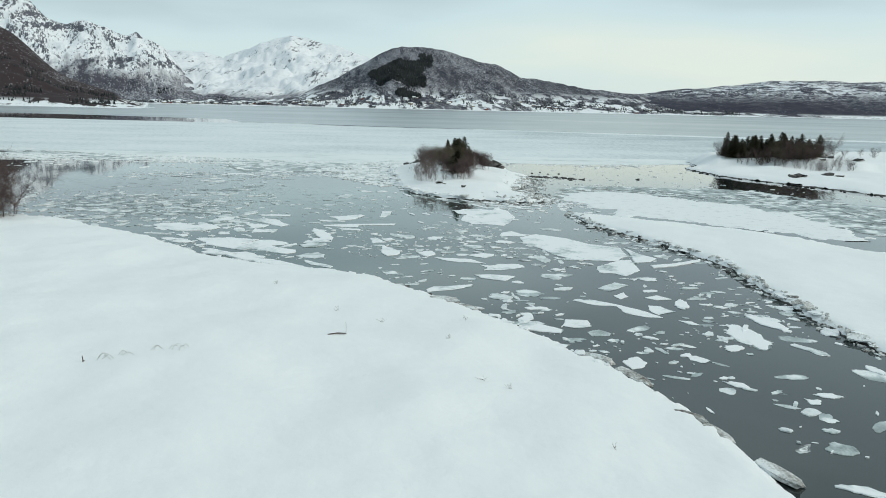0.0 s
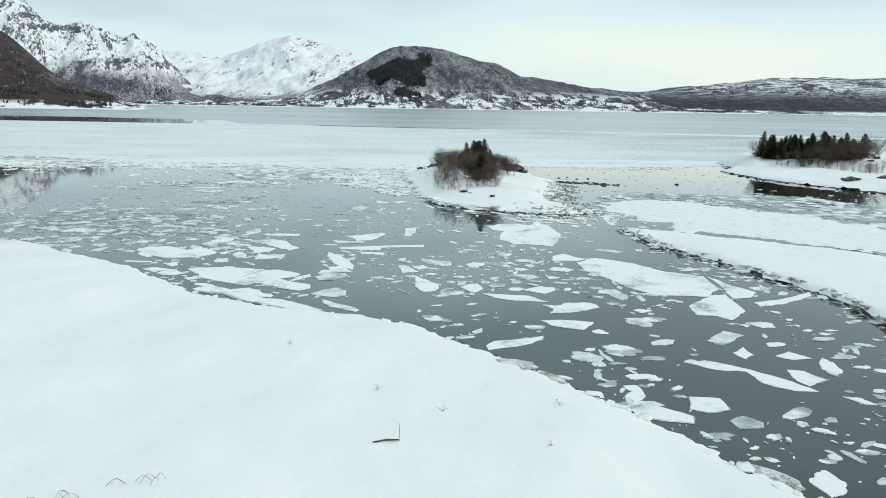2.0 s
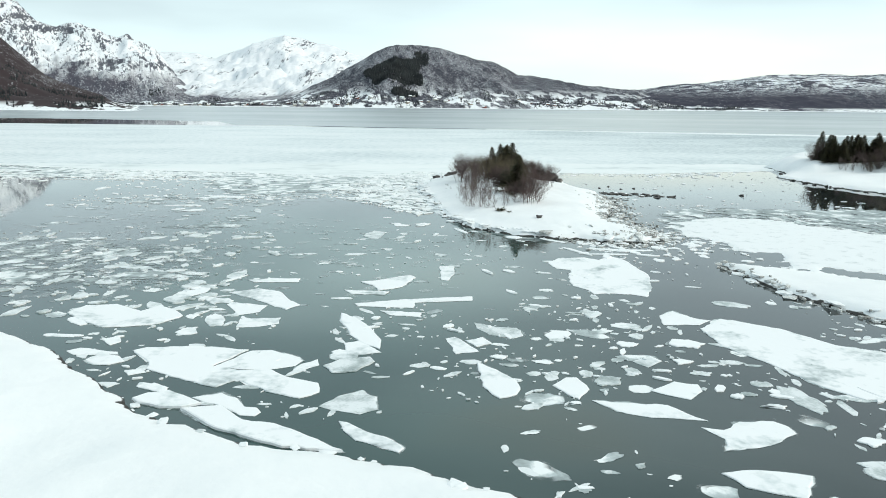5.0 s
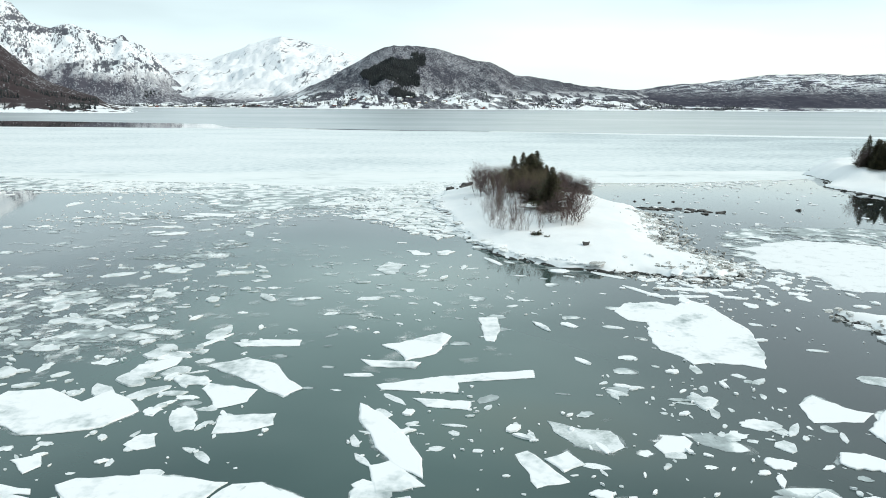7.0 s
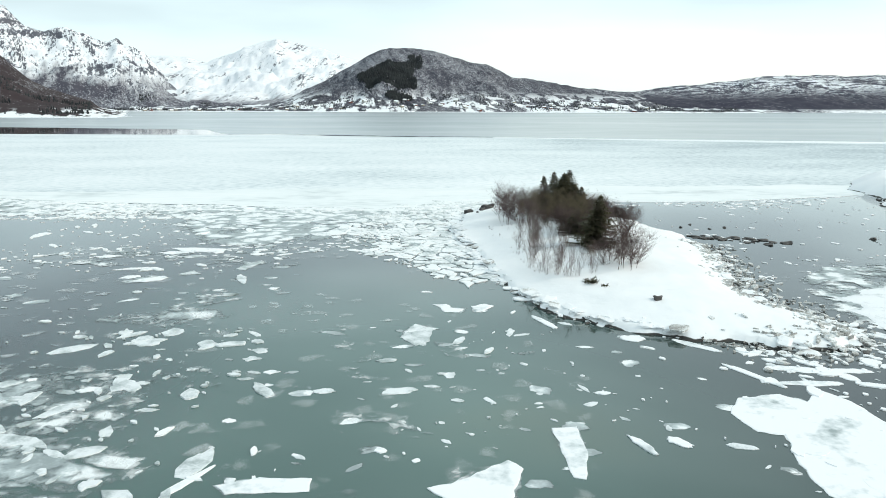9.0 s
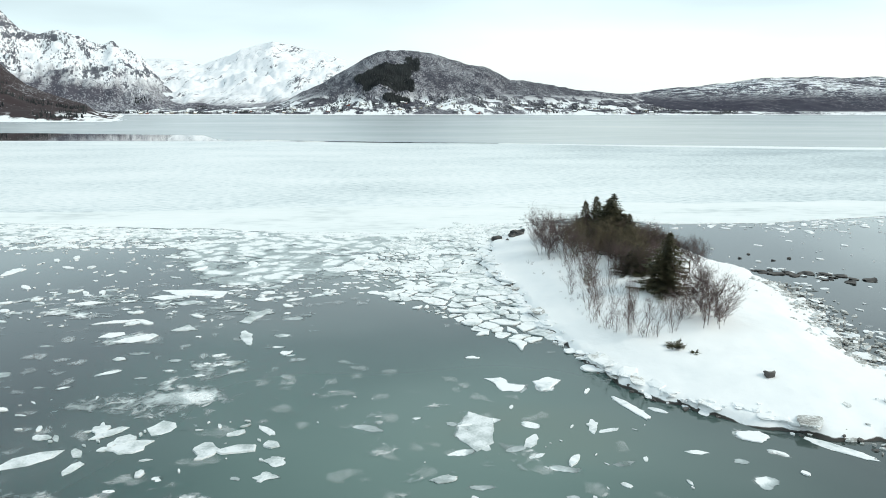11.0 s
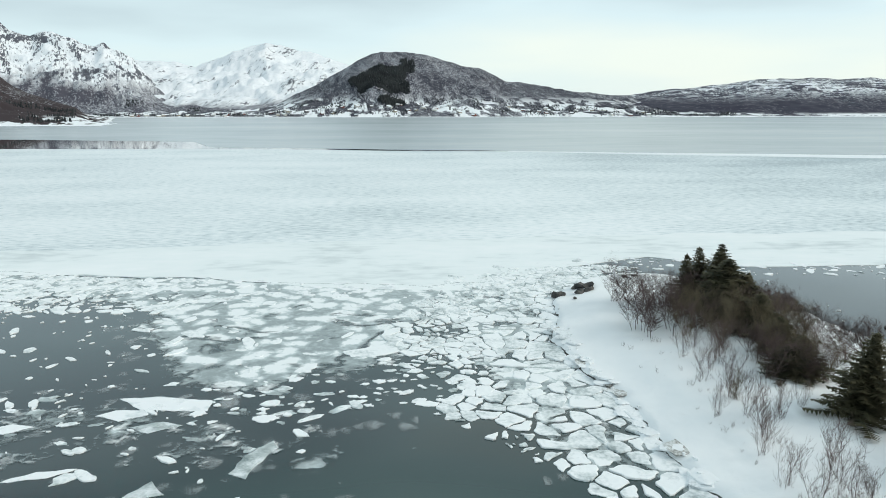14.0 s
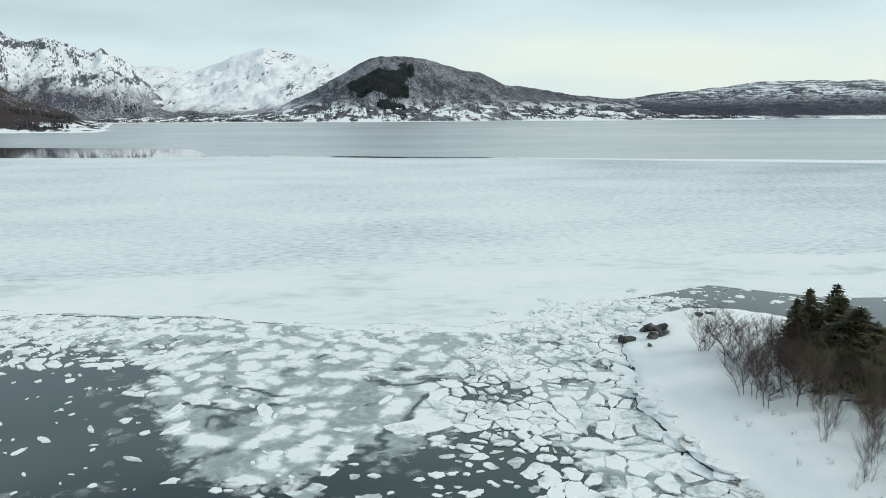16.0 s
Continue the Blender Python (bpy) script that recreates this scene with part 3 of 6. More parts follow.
def drift_edge(x):
    """Where packed snow gives way to bare grey ice."""
    return np.interp(x, [-400, -80, -45, -20, 0, 27, 55, 77, 94, 400], [176, 182, 182.8, 185.5, 187, 188.8, 188, 190, 187.6, 240]) + 1.6 * fbm(x, 2, 0.09, 4, 3.3)


sheet("snowy_ice_sheet", ice_front, lambda x: drift_edge(x) + 0.6, -420, 420, 0.05, SHEET_WHITE, 1400, 6, 1.0, 1.6, "wind-packed snow on the edge of the fjord ice")
sheet("grey_ice_sheet", lambda x: drift_edge(x) - 3.0, lead_line, -600, 600, 0.03, SHEET_GREY, 900, 8, 2.0, 1.0, "thin grey sheet ice streaked with drifted snow")


def far_edge(x):
    return 2500.0


sheet("far_new_ice", lambda x: lead_line(x) + np.interp(x, [-700, -470, -267, -215, -166, -152, -136, -110, -60, 0, 30, 60, 600], [190, 150, 110, 96, 86, 83, 78, 18, 12, 8, 7, 0.5, 0.5]), far_edge, -700, 2200, 0.02, NEW_ICE, 700, 10, 3.0, 0.5, "smooth new ice, grey and dull, out to the far shore")
sheet("snow_ridge_line", lambda x: lead_line(x) - 2.0, lambda x: lead_line(x) + np.interp(x, [30, 80, 160], [2, 8, 18]), 40, 600, 0.08, ROOF_SNOW, 160, 3, 4.0, 0.6, "narrow white ridge of snow along the closed lead")


def crack_line(x):
    return np.interp(x, [-120, -75, -50.8, -41, -33.8, -23.7, -15.3, -8.2, -2], [176, 172, 166.8, 164, 163.9, 160.6, 160.3, 158.4, 160.5])


sheet("ice_crack", lambda x: crack_line(x) + 0.7 * fbm(x, 1, 0.2, 4, 6.0), lambda x: crack_line(x) + 0.7 * fbm(x, 1, 0.2, 4, 6.0) + 0.02 + 0.35 * max(0, fbm(x, 3, 0.3, 4, 8.0)), -118, -2, 0.058, WATER, 420, 3, 6.0, 0.0, "narrow dark crack of open water through sheet ice")
far_spit, _ = land("far_spit", [(-900, 880), (-650, 925), (-540, 950), (-480, 972), (-445, 990), (-470, 1004), (-560, 1010), (-700, 1010), (-950, 970)], 5.0, 0.5, 40, 0.7, 0.4, SNOW, 5.5, reach=8, ragged=4)
tagged(far_spit, "flat snow-covered spit below the birch slope", "spit", kind="structure")


# ---- ice ----
rng = random.Random(11)


def blob(rand, corners, jag=0.1):
    """A closed unit outline of straight runs between uneven corners."""
    a = sorted((i + rand.uniform(-0.32, 0.32)) / corners * 2 * math.pi for i in range(corners))
    pts = [(math.cos(t) * rand.uniform(0.74, 1.14), math.sin(t) * rand.uniform(0.74, 1.14)) for t in a]
    out = []
    for (x0, y0), (x1, y1) in zip(pts, pts[1:] + pts[:1]):
        for k in range(4):
            t = (k + rand.uniform(-0.2, 0.2) * (k > 0)) / 4
            j = jag * rand.uniform(-1, 1) * (k > 0)
            out.append((x0 + (x1 - x0) * t + (y1 - y0) * j, y0 + (y1 - y0) * t - (x1 - x0) * j))
    return out


def inset(outline, d):
    """The closed outline moved inwards by d metres (outwards if negative); d may be a list."""
    p = np.array(outline, float)
    e = np.roll(p, -1, 0) - p
    if (p[:, 0] * np.roll(p[:, 1], -1) - p[:, 1] * np.roll(p[:, 0], -1)).sum() < 0:
        e = -e
    e /= np.maximum(np.hypot(*e.T), 1e-6)[:, None]
    m = e + np.roll(e, 1, 0)
    m /= np.maximum(np.hypot(*m.T), 0.3)[:, None]
    return p + np.stack([-m[:, 1], m[:, 0]], 1) * np.reshape(d, (-1, 1))


def slab_rings(outline, top, drop, lip):
    """Vertices and faces of a slab: outline of plan points, top rounded off over lip metres, underside drawn in."""
    n = len(outline)
    rings = ((0.05, -drop), (0.0, top * 0.15), (lip * 0.15, top * 0.75), (lip, top))
    verts = [(x, y, z) for d, z in rings for x, y in inset(outline, d)]
    faces = [(r * n + i, r * n + (i + 1) % n, (r + 1) * n + (i + 1) % n, (r + 1) * n + i) for r in range(3) for i in range(n)]
    return verts, faces + [tuple(range(3 * n, 4 * n))]


def ice_floe(x, y, length, width, angle, seed, wet=False, out=None, high=1.0):
    r = random.Random(seed)
    if out is None:
        out = [(max(-0.84, min(0.84, px)) * length / 1.68, py * width / 2) for px, py in blob(r, r.choice((6, 7, 8)), 0.12)] if length > 2.2 * width else [(px * length / 2, py * width / 2) for px, py in blob(r, r.choice((4, 5, 6, 7) if length < 5 else (9, 10, 11)), 0.12 if length < 5 else 0.2)]
    top = r.uniform(0.03, 0.075) * high
    v, f = slab_rings(out, top, 0.2, 0.07 * min(1.0, width))
    ob = new("ice_floe", mesh_of("ice_floe", v, f, WET if wet else FLOE))
    ob.matrix_basis = pose(x, y, 0, 0, 0, angle)
    # half-sunken foot of the floe, showing pale round its edge
    n, verts, cover = len(out), [], []
    grow = r.uniform(0.1, 0.4) * min(1.0, width / 1.5)
    wide = [grow * (0.2 + 2.6 * max(0.0, noise.noise(Vector((px * 0.35, py * 0.35, seed))))) for px, py in out]
    for k, z, c in ((-0.1, 0.014, 0.6), (0.45, 0.013, 0.5), (1.0, 0.012, 0.28)):
        verts += [(px, py, z) for px, py in inset(out, [-k * w for w in wide])]
        cover += [c] * n
    rim = mesh_of("sunken_rim", verts, [(a * n + i, a * n + (i + 1) % n, (a + 1) * n + (i + 1) % n, (a + 1) * n + i) for a in range(2) for i in range(n)], SLUSH)
    rim.attributes.new("cover", "FLOAT", "POINT").data.foreach_set("value", cover)
    part("sunken_rim", rim, ob, "pale half-sunken ice rim")
    look_of = "grey half-sunken ice floe, wet and slushy" if wet else ("long white floe of snow-covered ice" if length > 2.6 * width else "flat white snow-covered ice floe")
    return tagged(ob, look_of + " afloat on dark water", "ice floe", "drifting ice floes")


MIDDLE = [(-2.6, 61.9, 2.0, 1.9, 20), (-3.9, 73.4, 1.7, 0.6, 178)]
NEARER = [(30.2, 33.3, 5.2, 2.4, 85), (33.0, 36.2, 3.9, 1.4, 110), (25.9, 25.4, 1.5, 1.0, 130), (21.3, 28.4, 2.0, 1.3, 63), (25.3, 29.1, 1.6, 1.0, 139), (26.1, 15.1, 1.8, 0.7, 159), (33.0, 30.9, 2.3, 1.0, 121), (30.1, 24.0, 1.4, 0.7, 172), (35.0, 27.6, 1.6, 0.9, 95), (28.6, 40.5, 2.6, 1.1, 70), (20.4, 44.5, 2.1, 1.0, 20), (27.5, 36.0, 1.9, 0.9, 140)]
BEYOND = [(17.3, 89.8, 4.4, 0.7, 118), (12.2, 96.6, 2.0, 1.5, 159), (6.6, 100.6, 3.6, 0.7, 110), (16.1, 95.0, 3.8, 0.9, 132), (20.5, 90.6, 3.6, 1.0, 165), (23.5, 90.2, 3.0, 0.9, 172), (20.0, 88.4, 4.0, 0.8, 175), (7.6, 81.5, 2.2, 0.6, 116), (9.5, 81.6, 1.5, 0.9, 121), (-13.3, 79.1, 3.2, 0.5, 58), (-2.1, 109.5, 1.3, 0.6, 176), (-15.7, 111.2, 1.2, 0.9, 48)]
EDGEWARD = [(-13.4, 59.5, 1.5, 1.0, 161), (-11.8, 57.5, 2.0, 0.8, 148), (-20.1, 65.4, 2.5, 0.7, 175), (-20.6, 68.2, 2.2, 0.9, 136), (-11.7, 68.4, 2.8, 1.2, 111), (-13.5, 69.2, 1.1, 0.9, 130), (15.2, 66.9, 2.0, 1.2, 1), (14.2, 63.4, 1.4, 1.0, 9), (-12.8, 73.0, 2.5, 1.2, 152)]
WETTER = [(15.0, 41.9, 2.2, 1.6, 120), (-12.1, 88.9, 2.4, 0.9, 125), (-8.5, 88.5, 1.3, 0.8, 2), (-4.3, 88.3, 2.4, 1.2, 10), (-19.3, 114.7, 3.6, 1.0, 107), (-19.0, 109.2, 1.4, 0.6, 34), (20.6, 55.4, 3.4, 1.9, 100), (13.5, 69.5, 2.4, 1.5, 80), (24.5, 71.5, 3.2, 1.6, 160), (-5.0, 93.2, 1.6, 0.8, 20)]
def sunken_floe(x, y, length, width, angle, seed):
    """A waterlogged floe just under the surface, soft at the edge."""
    r = random.Random(seed)
    out = [(px * length / 2, py * width / 2) for px, py in blob(r, r.choice((5, 6, 7)), 0.15)]
    n, verts, cover = len(out), [(0, 0, 0.016)], [1.2]
    for s, z, c in ((0.65, 0.016, 1.1), (0.93, 0.014, 0.85), (1.08, 0.012, 0.36)):
        verts += [(px * s, py * s, z) for px, py in out]
        cover += [c] * n
    faces = [(0, 1 + i, 1 + (i + 1) % n) for i in range(n)]
    faces += [(1 + a * n + i, 1 + (a + 1) * n + i, 1 + (a + 1) * n + (i + 1) % n, 1 + a * n + (i + 1) % n) for a in range(2) for i in range(n)]
    me = mesh_of("sunken_floe", verts, faces, SLUSH)
    me.attributes.new("cover", "FLOAT", "POINT").data.foreach_set("value", cover)
    ob = new("sunken_floe", me)
    ob.matrix_basis = pose(x, y, 0, 0, 0, angle)
    return tagged(ob, "grey waterlogged floe awash, soft and ragged at its rim", "ice floe", "drifting ice floes")


def cut(poly, nx, ny, c):
    """The part of a polygon where nx * x + ny * y <= c."""
    out = []
    for (x0, y0), (x1, y1) in zip(poly, poly[1:] + poly[:1]):
        a, b = nx * x0 + ny * y0 - c, nx * x1 + ny * y1 - c
        if a <= 0:
            out.append((x0, y0))
        if (a < 0) != (b < 0) and a != b:
            t = a / (a - b)
            out.append((x0 + (x1 - x0) * t, y0 + (y1 - y0) * t))
    return out


def uneven(poly, step, jag, rand):
    """The outline again with its long runs broken up a little."""
    out = []
    for (x0, y0), (x1, y1) in zip(poly, poly[1:] + poly[:1]):
        n = max(1, min(8, int(math.hypot(x1 - x0, y1 - y0) / step)))
        for k in range(n):
            j = rand.uniform(-jag, jag) * (k > 0)
            out.append((x0 + (x1 - x0) * k / n + (y1 - y0) / n * j, y0 + (y1 - y0) * k / n - (x1 - x0) / n * j))
    return out


def drawn_floe(x, y, corners, wet=False, high=1.0):
    """A large floe of known plan: its corners about its middle, the runs between them broken a little."""
    r = random.Random(int(x * 31 + y * 17))
    span = np.ptp(np.array(corners), 0)
    ice_floe(x, y, float(span.max()), float(span.min()), 0, int(x * 13 + y * 7) + 900, wet, uneven(corners, 0.45, 0.16, r), high)
    drawn.append((x, y, float(span.max()) * 0.36))


drawn = []
drawn_floe(-17.9, 69.6, [(-4.2, 0.5), (-3.7, 2.1), (-1.7, 2.4), (0.6, 0.7), (1.5, 2.1), (3.1, 0.6), (3.8, -0.4), (2.8, -2), (1.2, -2.5), (-0.5, -2.7), (-2.7, -1.1)])
drawn_floe(-9, 73.4, [(-3.5, 1.6), (-1.6, 2.8), (0.2, 1.8), (1.2, -0.2), (2.3, -1.7), (1.5, -2.7), (0.2, -1.6)])
drawn_floe(-10.5, 71.1, [(-1.4, 0.7), (-1.2, 1.4), (1.5, 0.5), (1.3, -1), (0, -1.7)])
drawn_floe(-8.7, 67.8, [(-1.4, 0.8), (1.2, 1), (1.3, -0.2), (0.2, -0.8), (-1.3, -1)])
drawn_floe(-8.7, 59.5, [(-6.1, 3.2), (-5.5, 3.7), (-3, 3.9), (0.5, 3.2), (-0.9, 0.7), (0.7, 0.1), (2.4, 0.2), (3.5, -0.9), (5.2, -1.7), (5.4, -2.8), (4.5, -3.5), (3.2, -2.9), (0.9, -1.2), (0.1, -2.1), (-1.7, -1.2), (-4.3, 0.4), (-4.5, 1.3)])
drawn_floe(-6.8, 61, [(-2.7, -0.8), (-1.2, 1.6), (-0.1, 1.7), (1, 0.8), (2, 0), (1.7, -0.8), (0.7, -1.2), (-1.2, -1.2)])
drawn_floe(-4.5, 60.2, [(-0.6, -0.6), (-0.3, 0.3), (0.5, 1), (0.7, 0.1), (-0.1, -0.6)])
drawn_floe(-2.1, 66.1, [(-1.5, 3.7), (-0.4, 2.6), (0.7, 0.4), (1.5, -1.8), (1.5, -3.4), (0.6, -2.6), (-0.5, -0.8), (-0.7, 0.1), (-1.4, 2.2)])
drawn_floe(-1.9, 62.9, [(-0.9, 0.9), (0, 1.3), (0.9, 0), (1.4, -0.7), (-0.5, -1.2), (-0.7, -0.2)])
drawn_floe(-2.2, 60.4, [(-1.4, -0.2), (-0.6, 0.7), (1.1, 1.1), (1.4, 0.4), (0.5, -1), (-0.8, -1.2)], wet=True)
drawn_floe(-1.6, 55.4, [(-1.5, -0.3), (-0.7, 0.8), (0.4, 1.5), (1.1, 0.7), (1.3, -0.7), (0.5, -1.2), (-0.9, -0.7)], wet=True)
drawn_floe(-0.5, 52, [(-1.5, 1.5), (-1.1, 1.4), (-0.2, 0.5), (0.9, -0.3), (1.5, -1), (1.3, -1.4), (0.6, -1), (-0.6, -0.3), (-1.2, 0.6)])
drawn_floe(-7, 55.2, [(-2.4, 1), (-1.1, 1.5), (-0.2, 0.9), (0.4, -0.1), (1, -0.2), (1.3, -0.7), (1.1, -1.1), (0.4, -1), (-0.7, 0)])
drawn_floe(-10.7, 55.8, [(-1.5, 0.2), (-1, 0.8), (0, 1.1), (2, -0.4), (1.2, -0.8), (0.1, -0.7), (-1.1, -0.2)], high=4.0)
drawn_floe(-5.6, 52.8, [(-3.9, 2), (-2.1, 2.3), (-0.7, 0.8), (0.8, 0.4), (2.9, -1.1), (4.1, -2.1), (1.5, -1.7), (-0.4, -0.7), (-2.2, 0.4)], high=4.0)
drawn_floe(-15.7, 61.2, [(-1.1, 0), (-0.7, 1), (0.5, 0.6), (1.1, -0.2), (0.4, -0.7), (-0.4, -0.6)])
drawn_floe(-16.7, 64.4, [(-0.9, 0.3), (0.1, 0.8), (0.6, -0.2), (0.2, -0.8)])
drawn_floe(-15.5, 74.6, [(-1, -1.2), (-0.9, 0.6), (1.1, 1.9), (1.2, 0.5), (-0.2, -1.6)])
drawn_floe(-9.9, 78.6, [(-2.1, 0.1), (-0.3, 0.7), (2, 0.5), (2, -0.5), (-1.5, -0.6)])
drawn_floe(-0.7, 77.9, [(-2.2, 0.2), (-1.1, 0.5), (1.6, 2.4), (2.2, 1.6), (1.1, -1.4), (-0.7, -2.5), (-1.2, -0.9)])
drawn_floe(-2.2, 74.9, [(-1.8, 0.8), (1.7, 0.2), (1.3, -0.6), (-1.1, -0.3)])
drawn_floe(1.7, 72.4, [(-4.6, -0.4), (-1, 0.7), (1.1, 1), (4, 1.4), (3.9, 0.4), (1.3, 0), (-0.3, -0.2), (-0.4, -1.5), (-4.3, -1)])
drawn_floe(0.6, 69.6, [(-1.6, 0.7), (1.3, 0.2), (1.1, -0.7), (-0.9, -0.3)])
drawn_floe(-17.1, 62.5, [(-1.5, 0.2), (-0.9, 0.7), (1.5, 0), (1.7, -0.4), (-0.8, -0.4)])
drawn_floe(17.1, 80.6, [(-3.6, 4.1), (-2.3, 6), (0.3, 6.4), (1.3, 5.3), (2.9, 7), (3.8, 5.3), (4, 2.5), (4.2, -0.1), (3.1, -4.4), (1.8, -7), (0.8, -6.3), (-0.8, -6), (-2, -6.2), (-2.2, -5), (-3.1, -3.8), (-2.9, -1.2), (-2, 1.6), (-3.2, 2)])
drawn_floe(6.6, 66.2, [(-1.3, 1.4), (-0.7, 1.1), (0.1, 0.5), (1.4, 0.3), (1.6, -1.2), (0.9, -1.7), (-0.5, -1), (-1.2, 0.3)], wet=True)
drawn_floe(4.1, 63.4, [(-0.7, 1.1), (-0.2, 1.4), (1.1, -1.1), (-0.3, -1.5)])
drawn_floe(5.3, 63.8, [(-0.8, 0.3), (0.3, 0.9), (0.8, -0.2), (-0.2, -0.8)])
drawn_floe(10.4, 65.2, [(-0.9, -0.1), (-0.2, 0.7), (0.8, 0.7), (0.9, 0.1), (0.2, -0.7), (-0.7, -0.8)])
drawn_floe(5.8, 58, [(-0.9, 2.4), (-0.6, 2.3), (0.3, 1), (0.9, 0), (1, -1.1), (0.7, -1.8), (-0.2, -2.2), (-0.9, -0.7)])
drawn_floe(9.5, 57.1, [(-1, 0.2), (-0.1, 1.2), (0.5, 1.2), (0.8, -0.3), (0, -1.5), (-0.4, -1)])
drawn_floe(12.7, 54.3, [(-2.6, 1.2), (-1.1, 0.9), (0.9, 0.6), (1.5, -0.3), (2.2, -1.1), (1.2, -0.9), (-0.3, -0.7), (-1.7, 0)])
drawn_floe(16.3, 52, [(-2, 0.6), (-1.1, 0.3), (0, 1.1), (1.6, 1.1), (2, 0.6), (2, -0.1), (0.9, -0.8), (-0.3, -1.3), (-1.8, -1.5), (-1.4, -0.5)])
drawn_floe(14.9, 56.6, [(-1.5, 0), (0.1, 1.1), (1.2, 0.7), (1.1, -0.1), (0.1, -1.1), (-0.8, -0.6)])
drawn_floe(14.6, 60.6, [(-0.9, 0), (0.4, 0.8), (0.8, 0), (-0.3, -0.9)])
drawn_floe(19.5, 68.2, [(-1.3, 0.8), (0, 1.8), (0.7, 0.4), (1.8, -0.3), (0.7, -1.2), (-1.7, -1.2)])
drawn_floe(24.4, 61.2, [(-4.5, 5), (-2.3, 7), (0.7, 4.9), (2.5, 1.8), (5.4, 0), (5.1, -3.9), (3.1, -6.3), (-0.7, -5.9), (-2.1, -4), (-3.2, -0.8), (-4.5, 1.7)])
drawn_floe(27, 52, [(-1.9, 0.4), (1, 3.3), (2.3, 3.6), (1.8, -0.8), (-0.2, -3), (-0.8, -2), (-2.2, -1.7)])
drawn_floe(30.6, 57.1, [(-0.4, 4.1), (0.4, 1.1), (1.4, -0.8), (0.3, -2.4), (-1.2, -2.6), (-0.7, 0.5)])
drawn_floe(23.4, 39.3, [(-2.8, 1.8), (-1.6, 2.2), (0.4, 0.8), (1.6, -0.5), (2.6, -2.2), (1.4, -2.1), (0.2, -1), (0, 0.5), (-1.6, 0.8)])
drawn_floe(19.4, 35.5, [(-0.5, 1), (1, 0.8), (0.9, -0.5), (-0.3, -0.8), (-1, -0.4)])
drawn_floe(16.7, 34.4, [(-1.6, 0.3), (-0.4, 1.1), (0.4, 0.8), (1.5, -0.2), (1.3, -0.9), (0, -0.6), (-1.2, -0.2)])
drawn_floe(16.2, 36.6, [(-0.6, -0.1), (0.5, 1.1), (0.5, -0.1), (-0.3, -0.8)])
drawn_floe(15.1, 48.1, [(-1.6, 0.6), (-0.2, 0.8), (1.9, 0.3), (0.8, -1.3), (-1.1, -0.4)])
drawn_floe(11, 44.4, [(-1.7, -0.6), (-1.1, 0.3), (0.6, 0.6), (2.1, 1.2), (1.9, 0.6), (0.1, -0.7), (-1.6, -1.3)])
drawn_floe(33.2, 54.1, [(-2.8, -0.8), (0, 0.2), (3.2, 2.2), (2.8, 1.2), (-0.7, -1.1), (-2.8, -1.8)])
drawn_floe(26.3, 39, [(-0.4, 1.1), (0.4, 0.9), (1, -0.3), (-0.4, -1.2), (-0.7, -0.5)])
drawn_floe(24.7, 45.4, [(-1.4, -0.6), (0.5, 1.4), (1.5, 0.5), (-0.6, -1.2)], wet=True)
drawn_floe(24.6, 42.6, [(-0.6, 0.1), (0.5, 1.1), (0.5, -0.2), (-0.3, -0.9)])
drawn_floe(27.3, 42.1, [(-1, 0.1), (0.2, 0.8), (1, -0.3), (-0.3, -0.5)])
drawn_floe(20.6, 33.6, [(-0.8, 0.2), (0.1, 0.7), (0.7, 0), (0.5, -0.5), (-0.7, -0.6)], wet=True)
drawn_floe(4.1, 80.9, [(-0.5, 2.5), (0.8, 2.6), (0.7, 0), (0, -2.4), (-0.5, -2.2), (-0.5, -0.5)])
drawn_floe(-2.9, 98.1, [(-1.3, -0.4), (-0.3, 2.5), (1, 1.5), (0.7, -1.4), (-0.3, -2.3)], wet=True)
drawn_floe(-19.7, 120.2, [(-1.2, -1.4), (-0.6, 0.7), (0.6, 2.3), (1.0, 1.5), (0.0, -1.0), (-0.1, -2.0)], True)
drawn_floe(-27.9, 115.1, [(-1.6, -1.0), (-0.4, 0.2), (0.9, 1.0), (1.5, 0.5), (1.2, -0.6), (0, -1.2)])
drawn_floe(-30.0, 115.8, [(-0.9, -0.5), (-0.5, 0.6), (0.6, 0.8), (0.9, 0.2), (0.1, -0.6)])
drawn_floe(-31.2, 119.3, [(-1.7, -0.6), (-0.3, 0.4), (1.8, 0.6), (0.6, -0.3)])
drawn_floe(-29.5, 126.7, [(-1.8, 0), (-0.8, 0.8), (1.2, 0.7), (1.6, 0), (0, -0.9)])
drawn_floe(-26.8, 124.7, [(-1.7, 0.2), (0.2, 0.9), (1.6, 0.3), (-0.2, -0.7)], True)
drawn_floe(-36.0, 125.1, [(-1.5, -0.1), (0, 0.7), (1.6, 0.2), (0.1, -0.7)])
drawn_floe(-24.8, 117.4, [(-1, -0.7), (0, 0.9), (1.1, -0.5)], True)
drawn_floe(-27.2, 128.4, [(-3.6, 1), (-0.7, 1.1), (2.9, 0.3), (3, -1.4), (-1.4, -1)])
drawn_floe(-0.5, 104.6, [(-1.2, 1), (-0.1, 1.1), (0.2, 0.1), (1.3, -0.3), (0.8, -1.2), (-0.3, -1.1), (-0.6, 0.1)])
drawn_floe(2.3, 104.5, [(-0.9, 0.4), (0.3, 1.1), (1, 0.5), (0, -0.9), (-0.6, -1.1)])
for k, row in enumerate(MIDDLE + NEARER + BEYOND + EDGEWARD):
    ice_floe(*row, 100 + k)
for k, row in enumerate(WETTER):
    ice_floe(*row, 400 + k, True)

